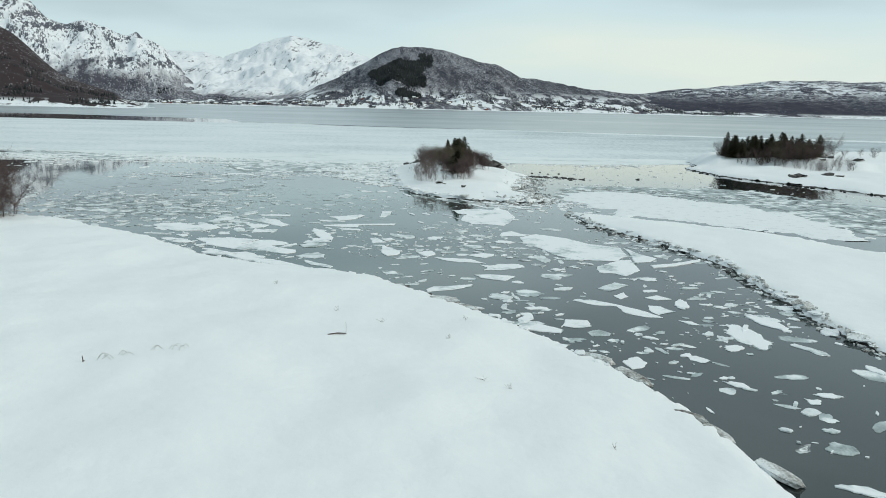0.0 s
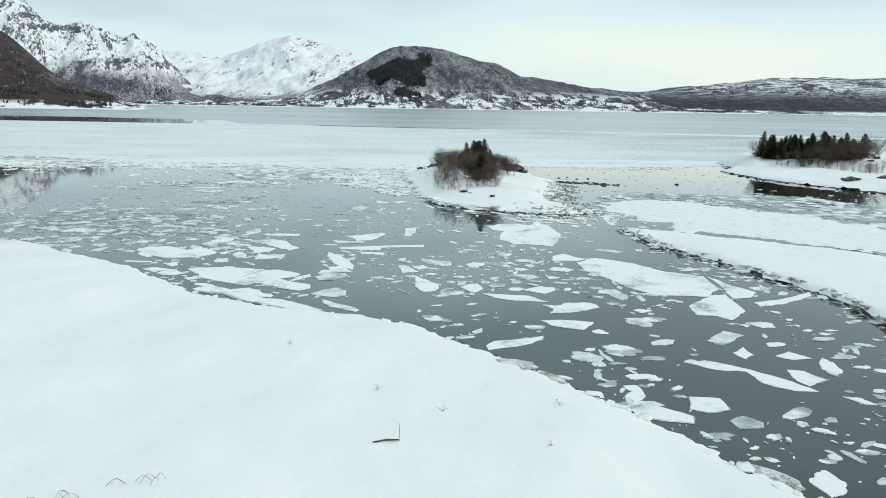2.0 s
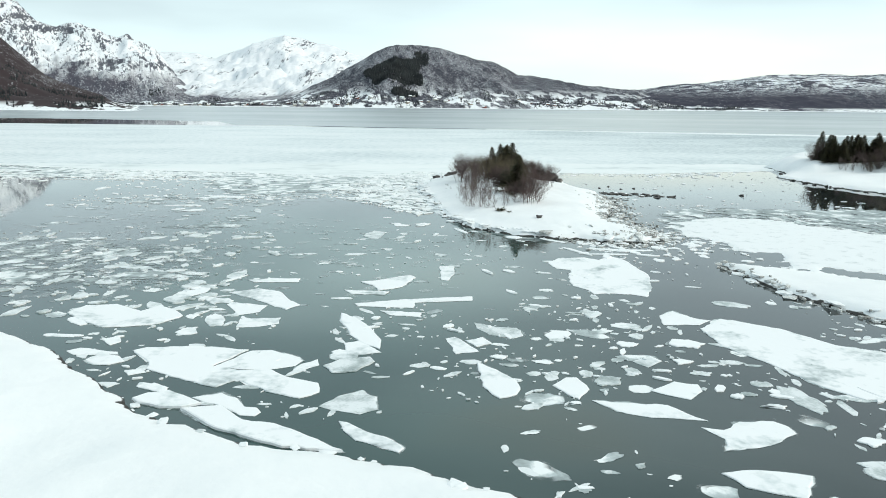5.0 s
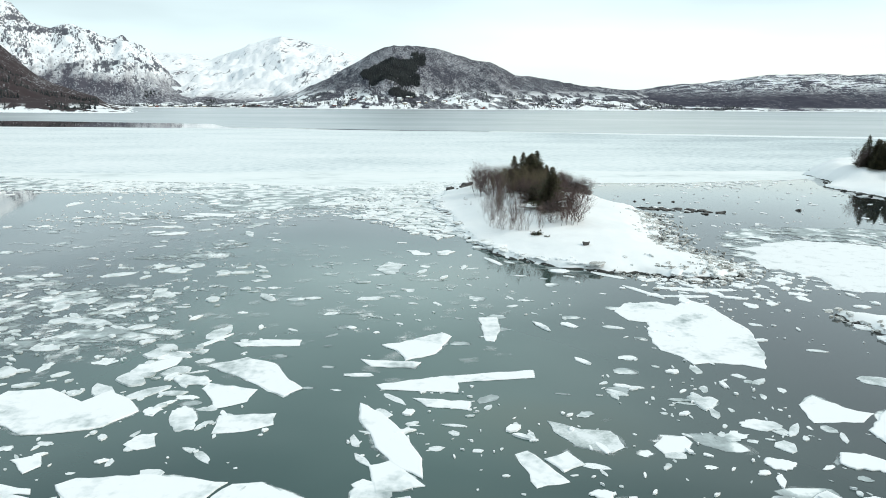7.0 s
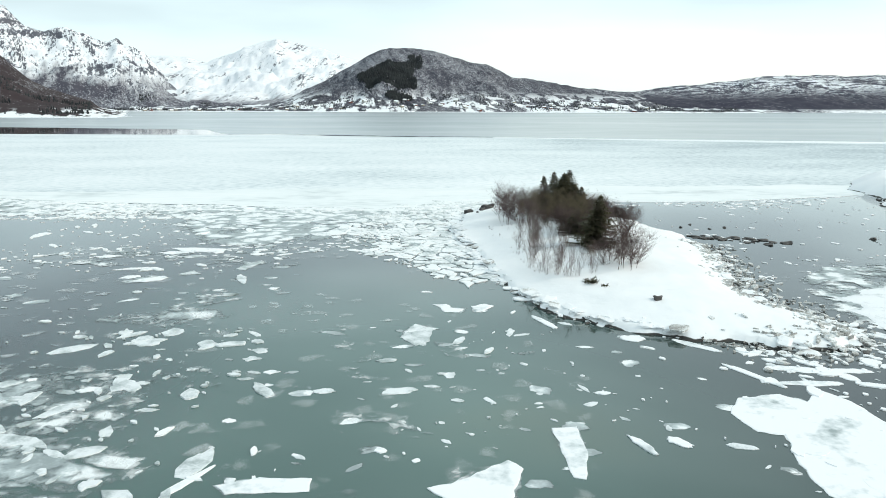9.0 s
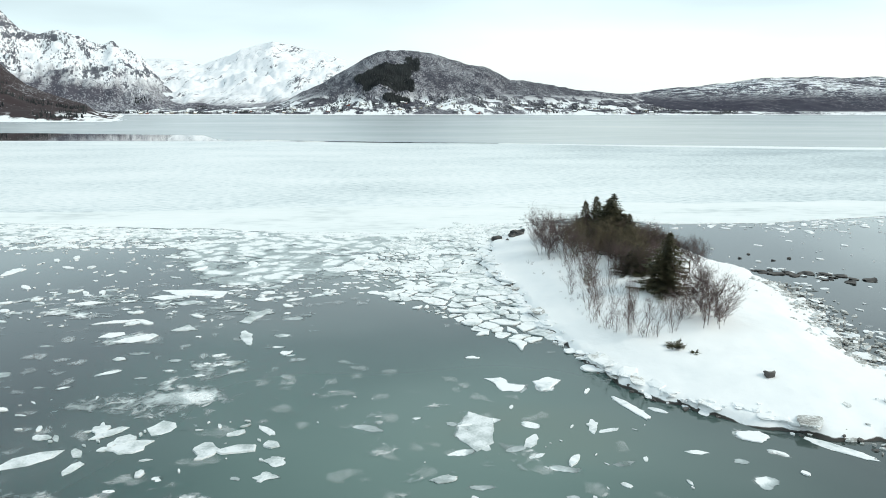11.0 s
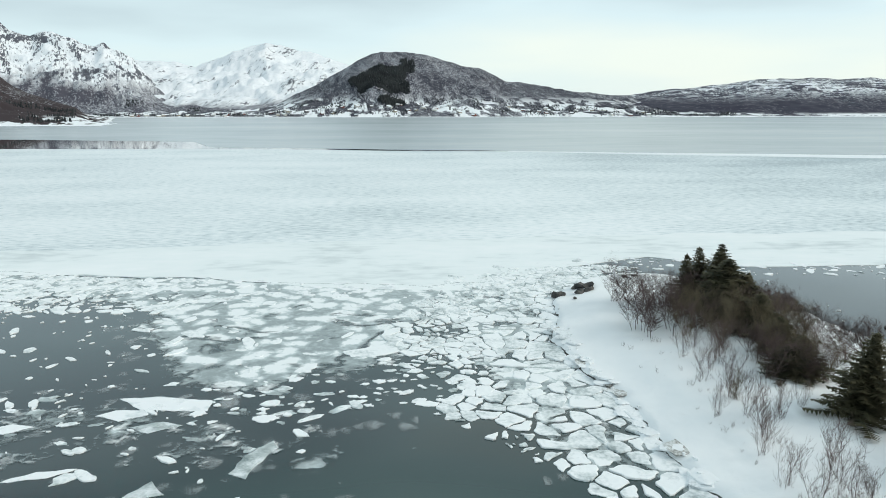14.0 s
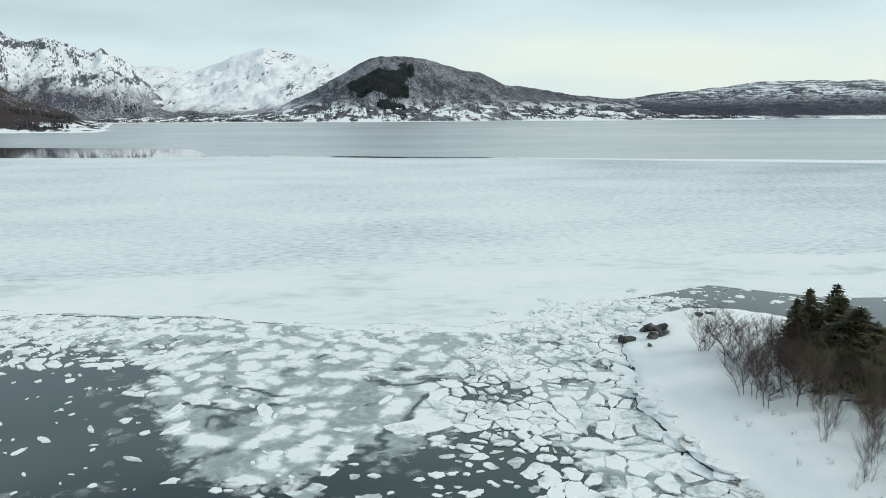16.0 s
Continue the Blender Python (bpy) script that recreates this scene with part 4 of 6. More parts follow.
SHORES = [rounded(p) for p in (BANK, BAR, ISLE, RIGHT_ISLE, SHELF)]


FIELD_X, FIELD_Y = np.arange(-160, 240, 0.8), np.arange(-10, 215, 0.8)
FIELD = [signed_distance(s, *np.meshgrid(FIELD_X, FIELD_Y)) for s in SHORES]


def shore_depth(k, x, y):
    """Metres inland of shore k, read off a field worked out once."""
    u, v = (x + 160) / 0.8, (y + 10) / 0.8
    i, j = int(u), int(v)
    if not (0 <= i < len(FIELD_X) - 1 and 0 <= j < len(FIELD_Y) - 1):
        return -9.0
    f, a, b = FIELD[k], u - i, v - j
    return (f[j, i] * (1 - a) + f[j, i + 1] * a) * (1 - b) + (f[j + 1, i] * (1 - a) + f[j + 1, i + 1] * a) * b


def afloat(x, y, margin=0.2):
    return all(shore_depth(k, x, y) < -margin for k in range(5))


def brash(name, count, spot, size, stretch, material, label, seed, top=(0.03, 0.09)):
    """Very many small pieces of drift ice in one mesh; spot(r) gives a place or None."""
    r = random.Random(seed)
    verts, faces, made = [], [], 0
    for _ in range(count * 6):
        if made >= count:
            break
        p = spot(r)
        if p is None:
            continue
        made += 1
        s = size[0] * (size[1] / size[0]) ** (r.random() ** 1.7)
        n = r.randint(7, 11)
        turn, long = r.uniform(0, math.pi), r.uniform(1.0, stretch)
        ca, sa = math.cos(turn), math.sin(turn)
        t = r.uniform(*top)
        ring = []
        for i in range(n):
            a = (i + r.uniform(-0.3, 0.3)) / n * 2 * math.pi
            u, v = math.cos(a) * s * r.uniform(0.66, 1.12) * long ** 0.5, math.sin(a) * s * r.uniform(0.66, 1.12) / long ** 0.5
            ring.append((p[0] + u * ca - v * sa, p[1] + u * sa + v * ca))
        o = len(verts)
        z = p[2] if len(p) > 2 else 0.0
        lean = (r.gauss(0, 0.16), r.gauss(0, 0.16)) if z else (0.0, 0.0)
        verts += [(x, y, z - 0.05) for x, y in ring] + [(p[0] + (x - p[0]) * 0.92, p[1] + (y - p[1]) * 0.92, z + t + (x - p[0]) * lean[0] + (y - p[1]) * lean[1]) for x, y in ring]
        faces += [(o + i, o + (i + 1) % n, o + n + (i + 1) % n, o + n + i) for i in range(n)] + [tuple(range(o + n, o + 2 * n))]
    return tagged(new(name, mesh_of(name, verts, faces, material)), label, "brash ice", kind="stuff")


def clumped(x, y, level, scale=0.06, seed=0.0):
    return fbm(x, y, scale, 4, seed) > level


def in_channel(r):
    x, y = r.uniform(-34, 40), r.uniform(12, 104)
    if y < 30 and r.random() < 0.75:
        return None
    if y > 72 and r.random() < 0.72 or x < -12 and y > 62 and r.random() < 0.5:
        return None
    return (x, y) if clumped(x, y, r.uniform(-0.3, 0.35), 0.11, 3.0) and afloat(x, y) else None


def in_belt(r):
    y = 108 + 60 * r.random() ** 0.55
    x = r.uniform(-120, 4)
    if y > ice_front(x) or x > -50 and y < 117 or -49 < x < -33 and 131 < y < 151 and r.random() < 0.9 or x > -33 and y > 128 and r.random() < 0.93:
        return None
    if x > -16 and y < 127 or y < 131 and r.random() < 0.7 or x < -50 and y < 150 and r.random() < 0.93:
        return None
    return (x, y) if clumped(x, y, r.uniform(-0.5, 0.45) + (150 - y) / 90, 0.05, 7.0) and afloat(x, y) else None


def in_left(r):
    x, y = r.uniform(-80, -13), r.uniform(66, 100)
    return (x, y) if clumped(x, y, r.uniform(-0.15, 0.5), 0.05, 12.0) and afloat(x, y) else None


def by_islands(r):
    x, y = r.uniform(24, 110), r.uniform(86, 182)
    return (x, y) if clumped(x, y, r.uniform(-0.5, 0.6), 0.05, 21.0) and afloat(x, y) and y < ice_front(x) + 1 else None


def off_front(r):
    x = r.uniform(-150, 200)
    y = ice_front(x) - abs(r.gauss(0, 5)) + 1
    return (x, y) if afloat(x, y) and clumped(x, y, r.uniform(-0.6, 0.3), 0.06, 2.0) else None


def off_tip(r):
    x, y = 27 + r.gauss(0, 5), 92 + r.gauss(0, 4)
    return (x, y) if afloat(x, y, 0.0) else None


brash("brash_ice", 420, in_channel, (0.06, 0.5), 3.8, FLOE, "small white bits of drift ice scattered over the channel", 1)
brash("wet_brash_ice", 1100, in_channel, (0.05, 0.6), 3.8, WET, "grey waterlogged crumbs of drift ice in the channel", 2, (0.01, 0.04))
brash("belt_ice", 3700, in_belt, (0.1, 0.95), 3.4, PLATE, "dense belt of broken plates before the fjord ice", 3)
brash("side_ice", 420, in_left, (0.12, 1.1), 3.0, WET, "loose broken plates drifting off the snow bank", 4)
brash("sound_ice", 280, by_islands, (0.08, 0.6), 2.6, FLOE, "scattered crumbs of ice in the sound between islands", 5)
brash("front_ice", 1200, off_front, (0.12, 0.9), 3.0, FLOE, "broken pieces along the front of the sheet ice", 6)
def in_slush(r):
    x, y = r.uniform(-36, -6), r.uniform(129, 160)
    return (x, y) if y < ice_front(x) and shore_depth(2, x, y) < -1 and clumped(x, y, r.uniform(-0.4, 0.4), 0.12, 14.0) and (x + 36) * 0.9 + (y - 129) > 8 else None


drift = random.Random(77)
taken = [(row[0], row[1], row[2] * 0.4) for row in MIDDLE + NEARER + BEYOND + EDGEWARD + WETTER] + drawn


def off_bank(r):
    x, y = r.uniform(-36, -12), r.uniform(64, 96)
    return (x, y) if clumped(x, y, r.uniform(-0.3, 0.35), 0.07, 12.0) else None


def near_channel(r):
    x, y = r.uniform(6, 36), r.uniform(18, 66)
    if y < 30 and r.random() < 0.7:
        return None
    return (x, y) if clumped(x, y, r.uniform(-0.5, 0.3), 0.11, 3.0) else None


def outer_cluster(r):
    x, y = r.uniform(-42, -15), r.uniform(105, 130)
    return (x, y) if clumped(x, y, r.uniform(-0.3, 0.3), 0.09, 31.0) else None


# floes strewn over stretches of water: how many, where, smallest, largest, share of grey ones
for count, where, small, large, grey in ((130, in_channel, 0.5, 1.9, 0.5), (620, near_channel, 0.5, 2.5, 0.5), (300, off_bank, 0.6, 2.2, 0.8), (24, outer_cluster, 0.5, 1.4, 0.6), (105, lambda r: (r.uniform(-29, -5), r.gauss(128.8, 1.7)), 0.5, 2.0, 0.3), (26, lambda r: (r.uniform(-42, -24), r.gauss(125.4, 2.0)), 0.5, 1.5, 0.5), (60, lambda r: (r.uniform(-15, -6), r.uniform(127, 138)), 0.5, 1.8, 0.3)):
    for k in range(count):
        spot = where(drift)
        if spot is None or not afloat(*spot, 1.0):
            continue
        size = small * (large / small) ** (drift.random() ** 1.3)
        if any(math.hypot(spot[0] - a, spot[1] - b) < c + size * 0.42 for a, b, c in taken):
            continue
        taken.append((*spot, size * 0.42))
        shape = (*spot, size, size * drift.uniform(0.4, 0.85), drift.uniform(-35, 35), 700 + len(taken))
        if drift.random() > grey:
            ice_floe(*shape)
        elif drift.random() < 0.5:
            ice_floe(*shape, True)
        else:
            sunken_floe(*shape)



smeared = []


def smears(count, where, small, large, thick, seed, label):
    """Soft streaks of slush and drowned ice, each thinning out to nothing."""
    r = random.Random(seed)
    verts, faces, cover = [], [], []
    for _ in range(count):
        spot = where(r)
        if spot is None or not afloat(*spot, 1.0):
            continue
        long, turn = small * (large / small) ** r.random(), math.radians(r.gauss(0, 22))
        if any(math.hypot(spot[0] - a, spot[1] - b) < (c + long) * 0.65 for a, b, c in smeared):
            continue
        smeared.append((*spot, long))
        wide, c, sn, o, n = long * r.uniform(0.3, 0.75), math.cos(turn), math.sin(turn), len(verts), 16
        core = thick * r.uniform(0.85, 1.3)
        verts.append((*spot, 0.008))
        cover.append(core)
        for ring in (0.35, 0.6, 0.8, 1.0):
            for k in range(n):
                a = 2 * math.pi * k / n
                f = ring * (1 + 0.45 * noise.noise(Vector((math.cos(a) * 1.3 + spot[0], math.sin(a) * 1.3 + spot[1], 3.0))))
                u, v = math.cos(a) * long * f / 2, math.sin(a) * wide * f / 2
                verts.append((spot[0] + u * c - v * sn, spot[1] + u * sn + v * c, 0.008))
                cover.append(core * (1 - ring ** 3) + 0.1)
        faces += [(o, o + 1 + k, o + 1 + (k + 1) % n) for k in range(n)]
        faces += [(o + 1 + a * n + k, o + 1 + (a + 1) * n + k, o + 1 + (a + 1) * n + (k + 1) % n, o + 1 + a * n + (k + 1) % n) for a in range(3) for k in range(n)]
    me = mesh_of("slush_smear", verts, faces, SLUSH)
    me.attributes.new("cover", "FLOAT", "POINT").data.foreach_set("value", cover)
    return tagged(new("slush_smear", me), label, "slush", kind="stuff")


def mid_water(r):
    x, y = r.uniform(-12, 14), r.uniform(58, 100)
    return (x, y) if clumped(x, y, r.uniform(-0.4, 0.4), 0.1, 17.0) else None


smears(420, near_channel, 0.8, 3.4, 0.86, 41, "soft streaks of slush between the channel's floes")
smears(220, mid_water, 0.6, 2.4, 0.8, 42, "small drowned lumps of slush on open water")
smears(90, outer_cluster, 0.8, 3.0, 0.76, 43, "thin grey slush smeared among loose floes")
brash("slush_plates", 70, in_slush, (0.2, 0.95), 2.6, PLATE, "half-drowned plates caught in slush", 9, (0.02, 0.07))
brash("tip_ice", 170, off_tip, (0.15, 0.7), 2.4, FLOE, "ice pieces crowding off the island's point", 8)

# slush fields
def slush(points, density, seed, label, step=0.8, fade=5.0):
    level = 0.014 + 0.003 * seed
    outline = rounded(points)
    lo, hi = outline.min(0) - 3, outline.max(0) + 3
    xs, ys = np.arange(lo[0], hi[0], step), np.arange(lo[1], hi[1], step)
    x, y = np.meshgrid(xs, ys)
    sd = signed_distance(outline, x, y)
    front = np.vectorize(lambda u: float(ice_front(u)))(x)
    live = (sd > -2.5) & (y < front + 2.0)
    index = np.where(live, np.cumsum(live.ravel()).reshape(live.shape) - 1, -1)
    verts = [(x[tuple(i)], y[tuple(i)], level) for i in np.argwhere(live)]
    cover = [(density + 0.45 * max(0.0, 1 - (front[tuple(i)] - y[tuple(i)]) / 13)) * min(1.0, max(0.0, (sd[tuple(i)] + 2.5) / fade)) for i in np.argwhere(live)]
    faces = []
    for j in range(x.shape[0] - 1):
        for i in range(x.shape[1] - 1):
            q = (index[j, i], index[j, i + 1], index[j + 1, i + 1], index[j + 1, i])
            if min(q) >= 0:
                faces.append(tuple(int(k) for k in q))
    me = mesh_of("slush", verts, faces, SLUSH)
    at = me.attributes.new("cover", "FLOAT", "POINT")
    at.data.foreach_set("value", cover)
    return tagged(new("slush", me), label, "slush", kind="stuff")


slush([(-64, 168), (-51, 158.5), (-42, 153), (-37.8, 149), (-35.8, 143), (-31.6, 137), (-29, 131.5), (-24, 129), (-18, 131), (-13, 132.5), (-10, 137), (-7, 147), (-4, 157), (-8, 166), (-25, 168), (-45, 172)], 0.7, 1, "cloudy white slush and half-drowned plates", 0.8, 6.0)
slush([(-40, 98), (-24, 94.5), (-17.5, 90.5), (-15.5, 85.5), (-14.5, 79), (-19, 75), (-30, 74), (-44, 85)], 0.53, 2, "mottled slush with clotted white snow")
slush([(-33, 99), (-28, 105), (-23, 110.5), (-17, 111), (-14, 103), (-21, 100.5)], 0.5, 3, "thin streaks of slush")
slush([(-33, 112), (-31, 117.5), (-26.5, 117), (-26, 112.5)], 0.5, 4, "thin patch of slush")
slush([(-130, 182), (-85, 176), (-58, 168), (-50, 157), (-70, 152), (-130, 160)], 0.66, 5, "slush and thin broken ice off the sheet", 1.2)
slush([(43, 119), (56, 118), (69, 117), (76, 107), (84, 96), (97, 86), (98, 72), (80, 64), (64, 70), (59, 78), (56, 92), (48, 106)], 0.64, 6, "streaked slush below the wooded island", 1.0)
slush([(29.5, 100), (32, 113), (40, 120), (48, 118), (58, 104), (48, 99), (36, 96)], 0.58, 9, "drowned rim of the shelf ice")

slush([(1.5, 116), (5, 113), (5, 130), (4, 142), (6, 154), (14, 163), (8, 168), (0.5, 166), (-6, 157), (-10, 147), (-11, 141), (-8, 136), (-6, 132), (-4, 126), (-2, 118)], 0.56, 7, "grey slush between the cracked plates", 0.8, 4.0)

slush([(-70, 112), (-40, 116), (-12, 108), (2, 98), (6, 84), (0, 74), (-14, 76), (-40, 90), (-70, 98)], 0.36, 8, "thin film of grease ice on open water", 1.2)
slush([(-52, 113), (-45, 117), (-30, 119), (-16, 117), (-13, 127), (-30, 130), (-44, 129), (-50, 120)], 0.44, 10, "hazy slush drifting among loose floes", 1.0)

# cracked plates pressed against the island
def cells(seeds, gap, widest):
    """Cells round the seeds, a gap between them."""
    s = np.array(seeds)
    for i, (x, y) in enumerate(s):
        d = np.hypot(s[:, 0] - x, s[:, 1] - y)
        poly = [(x + widest * math.cos(a), y + widest * math.sin(a)) for a in np.linspace(0.2, 2 * math.pi + 0.2, 8, endpoint=False)]
        for j in np.argsort(d)[1:18]:
            nx, ny = (s[j] - s[i]) / d[j]
            m = (s[j] + s[i]) / 2
            poly = cut(poly, nx, ny, nx * m[0] + ny * m[1] - gap * (0.12 + rng.random() ** 3) * (0.5 + 2.5 * max(0.0, 0.25 + fbm(m[0], m[1], 0.16, 3, 4.0))))
            if len(poly) < 3:
                break
        if len(poly) >= 3:
            yield i, poly


def pack_seeds(points, seed):
    r = random.Random(seed)
    outline = rounded(points)
    lo, hi = outline.min(0), outline.max(0)
    coarse = []
    area = signed_distance(outline, *np.meshgrid(FIELD_X, FIELD_Y))
    for _ in range(6000):
        x, y = r.uniform(lo[0] - 2, hi[0] + 2), r.uniform(lo[1] - 2, hi[1] + 2)
        depth = area[int((y + 10) / 0.8 + 0.5), int((x + 160) / 0.8 + 0.5)]
        if depth < -2.2 or shore_depth(2, x, y) > 0.2:
            continue
        w = r.uniform(0.8, 1.5) * (1.5 if shore_depth(2, x, y) > -6 and y < 148 else 1.15 if y < 150 else 0.8)
        # plates lie longer along the shore than across it
        if all(math.hypot((x - a) / 0.68, (y - b) / 1.8) > w for a, b, _ in coarse):
            coarse.append((x, y, depth + 1.6 * fbm(x, y, 0.3, 3, 6.0) > 0.15 or depth > -1.6 and r.random() < 0.18))
    got, inside = [], []
    for x, y, kept in coarse:
        # many of the plates have broken up into small ones
        n = 1 if r.random() < (0.75 if shore_depth(2, x, y) > -6 else 0.55) else r.randint(2, 6)
        for _ in range(n):
            u, v = (x + r.gauss(0, 0.55), y + r.gauss(0, 0.75)) if n > 1 else (x, y)
            if all(math.hypot(u - a, v - b) > 0.28 for a, b in got[-40:]):
                got.append((u, v))
                inside.append(kept)
    return got, inside


PACK = [(1.5, 114), (5, 112.5), (5.5, 120), (5, 130), (4, 140), (5, 150), (8, 156), (14, 163), (17, 167), (8, 168), (0.5, 165), (-6, 158), (-10.5, 150), (-12, 142), (-10.4, 137), (-9.0, 131.5), (-8.0, 127.3), (-6.0, 123), (-4.2, 121), (-3.2, 117)]
pack, packed = pack_seeds(PACK, 5)
nearest = set(sorted((i for i in range(len(pack)) if packed[i]), key=lambda i: pack[i][1] - 0.6 * pack[i][0])[:290])
rest = ([], [])
for i, poly in cells(pack, 0.22, 3.6):
    if not packed[i] or rng.random() < 0.015:
        continue
    cx, cy = sum(p[0] for p in poly) / len(poly), sum(p[1] for p in poly) / len(poly)
    fine_edge = []
    for (x0, y0), (x1, y1) in zip(poly, poly[1:] + poly[:1]):
        for t in (0.1, 0.37, 0.64, 0.9):
            j = rng.uniform(-0.09, 0.09) if 0.2 < t < 0.8 else 0
            fine_edge.append((x0 + (x1 - x0) * t + (y1 - y0) * j - cx, y0 + (y1 - y0) * t - (x1 - x0) * j - cy))
    v, f = slab_rings(fine_edge, rng.uniform(0.05, 0.13), 0.12, 0.05)
    if i not in nearest:
        o = len(rest[0])
        rest[0].extend((x + cx, y + cy, z) for x, y, z in v)
        rest[1].extend(tuple(k + o for k in q) for q in f)
        continue
    ob = new("ice_plate", mesh_of("ice_plate", v, f, PLATE))
    ob.matrix_basis = pose(cx, cy, 0, rng.uniform(-1.2, 1.2), rng.uniform(-1.2, 1.2), 0)
    tagged(ob, "cracked plate of snowy ice pressed against the island", "ice plate", "plates of pack ice")
tagged(new("pack_ice", mesh_of("pack_ice", *rest, PLATE)), "small cracked plates of pack ice beyond the island's point", "pack ice", kind="stuff")


# ---- shore rubble and rocks ----
def lump(rand, sx, sy, sz, corner=0.35, cuts=2, dent=0.28):
    """An irregular block: a ball pushed out towards a box, dented."""
    bm = bmesh.new()
    bmesh.ops.create_icosphere(bm, subdivisions=cuts, radius=1)
    o = Vector((rand.uniform(0, 99), rand.uniform(0, 99), rand.uniform(0, 99)))
    for v in bm.verts:
        k = 1 / max(abs(v.co.x), abs(v.co.y), abs(v.co.z)) ** (1 - corner)
        d = 1 + dent * noise.noise(v.co * 1.3 + o) + 0.1 * noise.noise(v.co * 4 + o)
        v.co = Vector((v.co.x * sx, v.co.y * sy, v.co.z * sz)) * k * d * 0.62
    return bm


def lump_mesh(name, rand, size, material, **more):
    bm = lump(rand, *size, **more)
    me = bpy.data.meshes.new(name)
    bm.to_mesh(me)
    bm.free()
    me.materials.append(material)
    return me


BLOCKS = [lump_mesh("ice_block", random.Random(k), (1.0, 0.75, 0.17), DIRTY if k == 0 else SHORE_ICE, corner=0.12) for k in range(6)]
STONES = [lump_mesh("rock", random.Random(40 + k), (1.0, 0.8, 0.55), ROCK, corner=0.2, cuts=2, dent=0.8) for k in range(6)]


def block(x, y, z, s, tilt, label, turn=None):
    ob = new("ice_block", rng.choice(BLOCKS) if turn is None else BLOCKS[0])
    ob.matrix_basis = pose(x, y, z, rng.gauss(0, tilt), rng.gauss(0, tilt), rng.uniform(0, 360) if turn is None else turn) @ Matrix.Diagonal((s, s, s * rng.uniform(0.6, 1.1), 1))
    return tagged(ob, label, "ice block", "ice blocks along the shores")


def rock(x, y, z, s, label="dark bare shore rock rising from the snow", flat=1.0):
    ob = new("rock", rng.choice(STONES))
    ob.matrix_basis = pose(x, y, z, rng.uniform(-8, 8), rng.uniform(-8, 8), rng.uniform(0, 360)) @ Matrix.Diagonal((s, s, s * flat, 1))
    return tagged(ob, label, "rock", "shore rocks")


def along(points, count, spread, rand):
    """Places strewn along an open line of plan points."""
    p = np.array(points, float)
    run = np.concatenate([[0], np.cumsum(np.hypot(*np.diff(p, axis=0).T))])
    for _ in range(count):
        d = rand.uniform(0, run[-1])
        yield np.interp(d, run, p[:, 0]) + rand.gauss(0, spread), np.interp(d, run, p[:, 1]) + rand.gauss(0, spread)


def ground(grid, x, y):
    gx, gy, gz = grid
    d = (gx - x) ** 2 + (gy - y) ** 2
    i = np.argmin(d)
    return max(0.0, float(gz.ravel()[i])) if d.ravel()[i] < 1 else 0.0


def strew_blocks(grid, line, count, spread, low, high, tilt, label):
    for x, y in along(line, count, spread, rng):
        s = low + (high - low) * rng.random() ** 2
        block(x, y, ground(grid, x, y) + 0.03 * s, s, tilt, label)


def strew_rocks(grid, line, count, spread, low, high, label, flat=0.8):
    for x, y in along(line, count, spread, rng):
        s = rng.uniform(low, high)
        rock(x, y, ground(grid, x, y) * 0.7 + 0.05 * s, s, label, flat)


POINT = [(19, 95), (22, 94.2), (26, 94.2), (28.2, 97), (27, 102), (26.5, 108), (28, 115), (29.5, 121), (31, 128)]
strew_blocks(bar_grid, BAR[:10], 80, 0.45, 0.25, 1.2, 7, "broken slab of shore ice along the gravel bar")
strew_rocks(bar_grid, BAR[:9], 12, 0.4, 0.12, 0.3, "dark stone among shore ice of the bar")
LEDGE = [(x + 0.45, y + 0.15) for x, y in ISLE[16:26]]
strew_blocks(isle_grid, LEDGE, 95, 0.28, 0.5, 1.5, 4, "ledge of shore ice round the island")
strew_rocks(isle_grid, ISLE[15:20], 24, 0.3, 0.15, 0.35, "dark stone at the island's waterline")
strew_blocks(isle_grid, POINT, 80, 1.0, 0.25, 1.2, 7, "dirty jumbled slab of ice on the island's point")
strew_rocks(isle_grid, POINT, 90, 1.0, 0.12, 0.4, "dark stone in jumbled shore ice", 0.6)
strew_rocks(isle_grid, [(32.5, 134.6), (35, 133.4), (38, 132.6), (39.8, 131.4), (37.5, 130.2)], 24, 0.9, 0.4, 1.2, "low black reef rock awash", 0.3)
strew_blocks(isle_grid, [(31, 137), (38, 133), (36, 129), (31, 127)], 24, 1.0, 0.3, 0.8, 4, "slab of ice stranded on the reef")
strew_blocks(bank_grid, BANK[5:17], 40, 0.25, 0.2, 0.7, 5, "thin slab of shore ice broken off the snow bank")
strew_rocks(bank_grid, BANK[11:17], 20, 0.3, 0.12, 0.3, "dark stone at the foot of the snow bank", 0.7)


def rubble_on(line, grid, spread, seed):
    places = along(line, 9000, spread, random.Random(seed))

    def spot(r):
        x, y = next(places)
        return x, y, ground(grid, x, y) + 0.02
    return spot


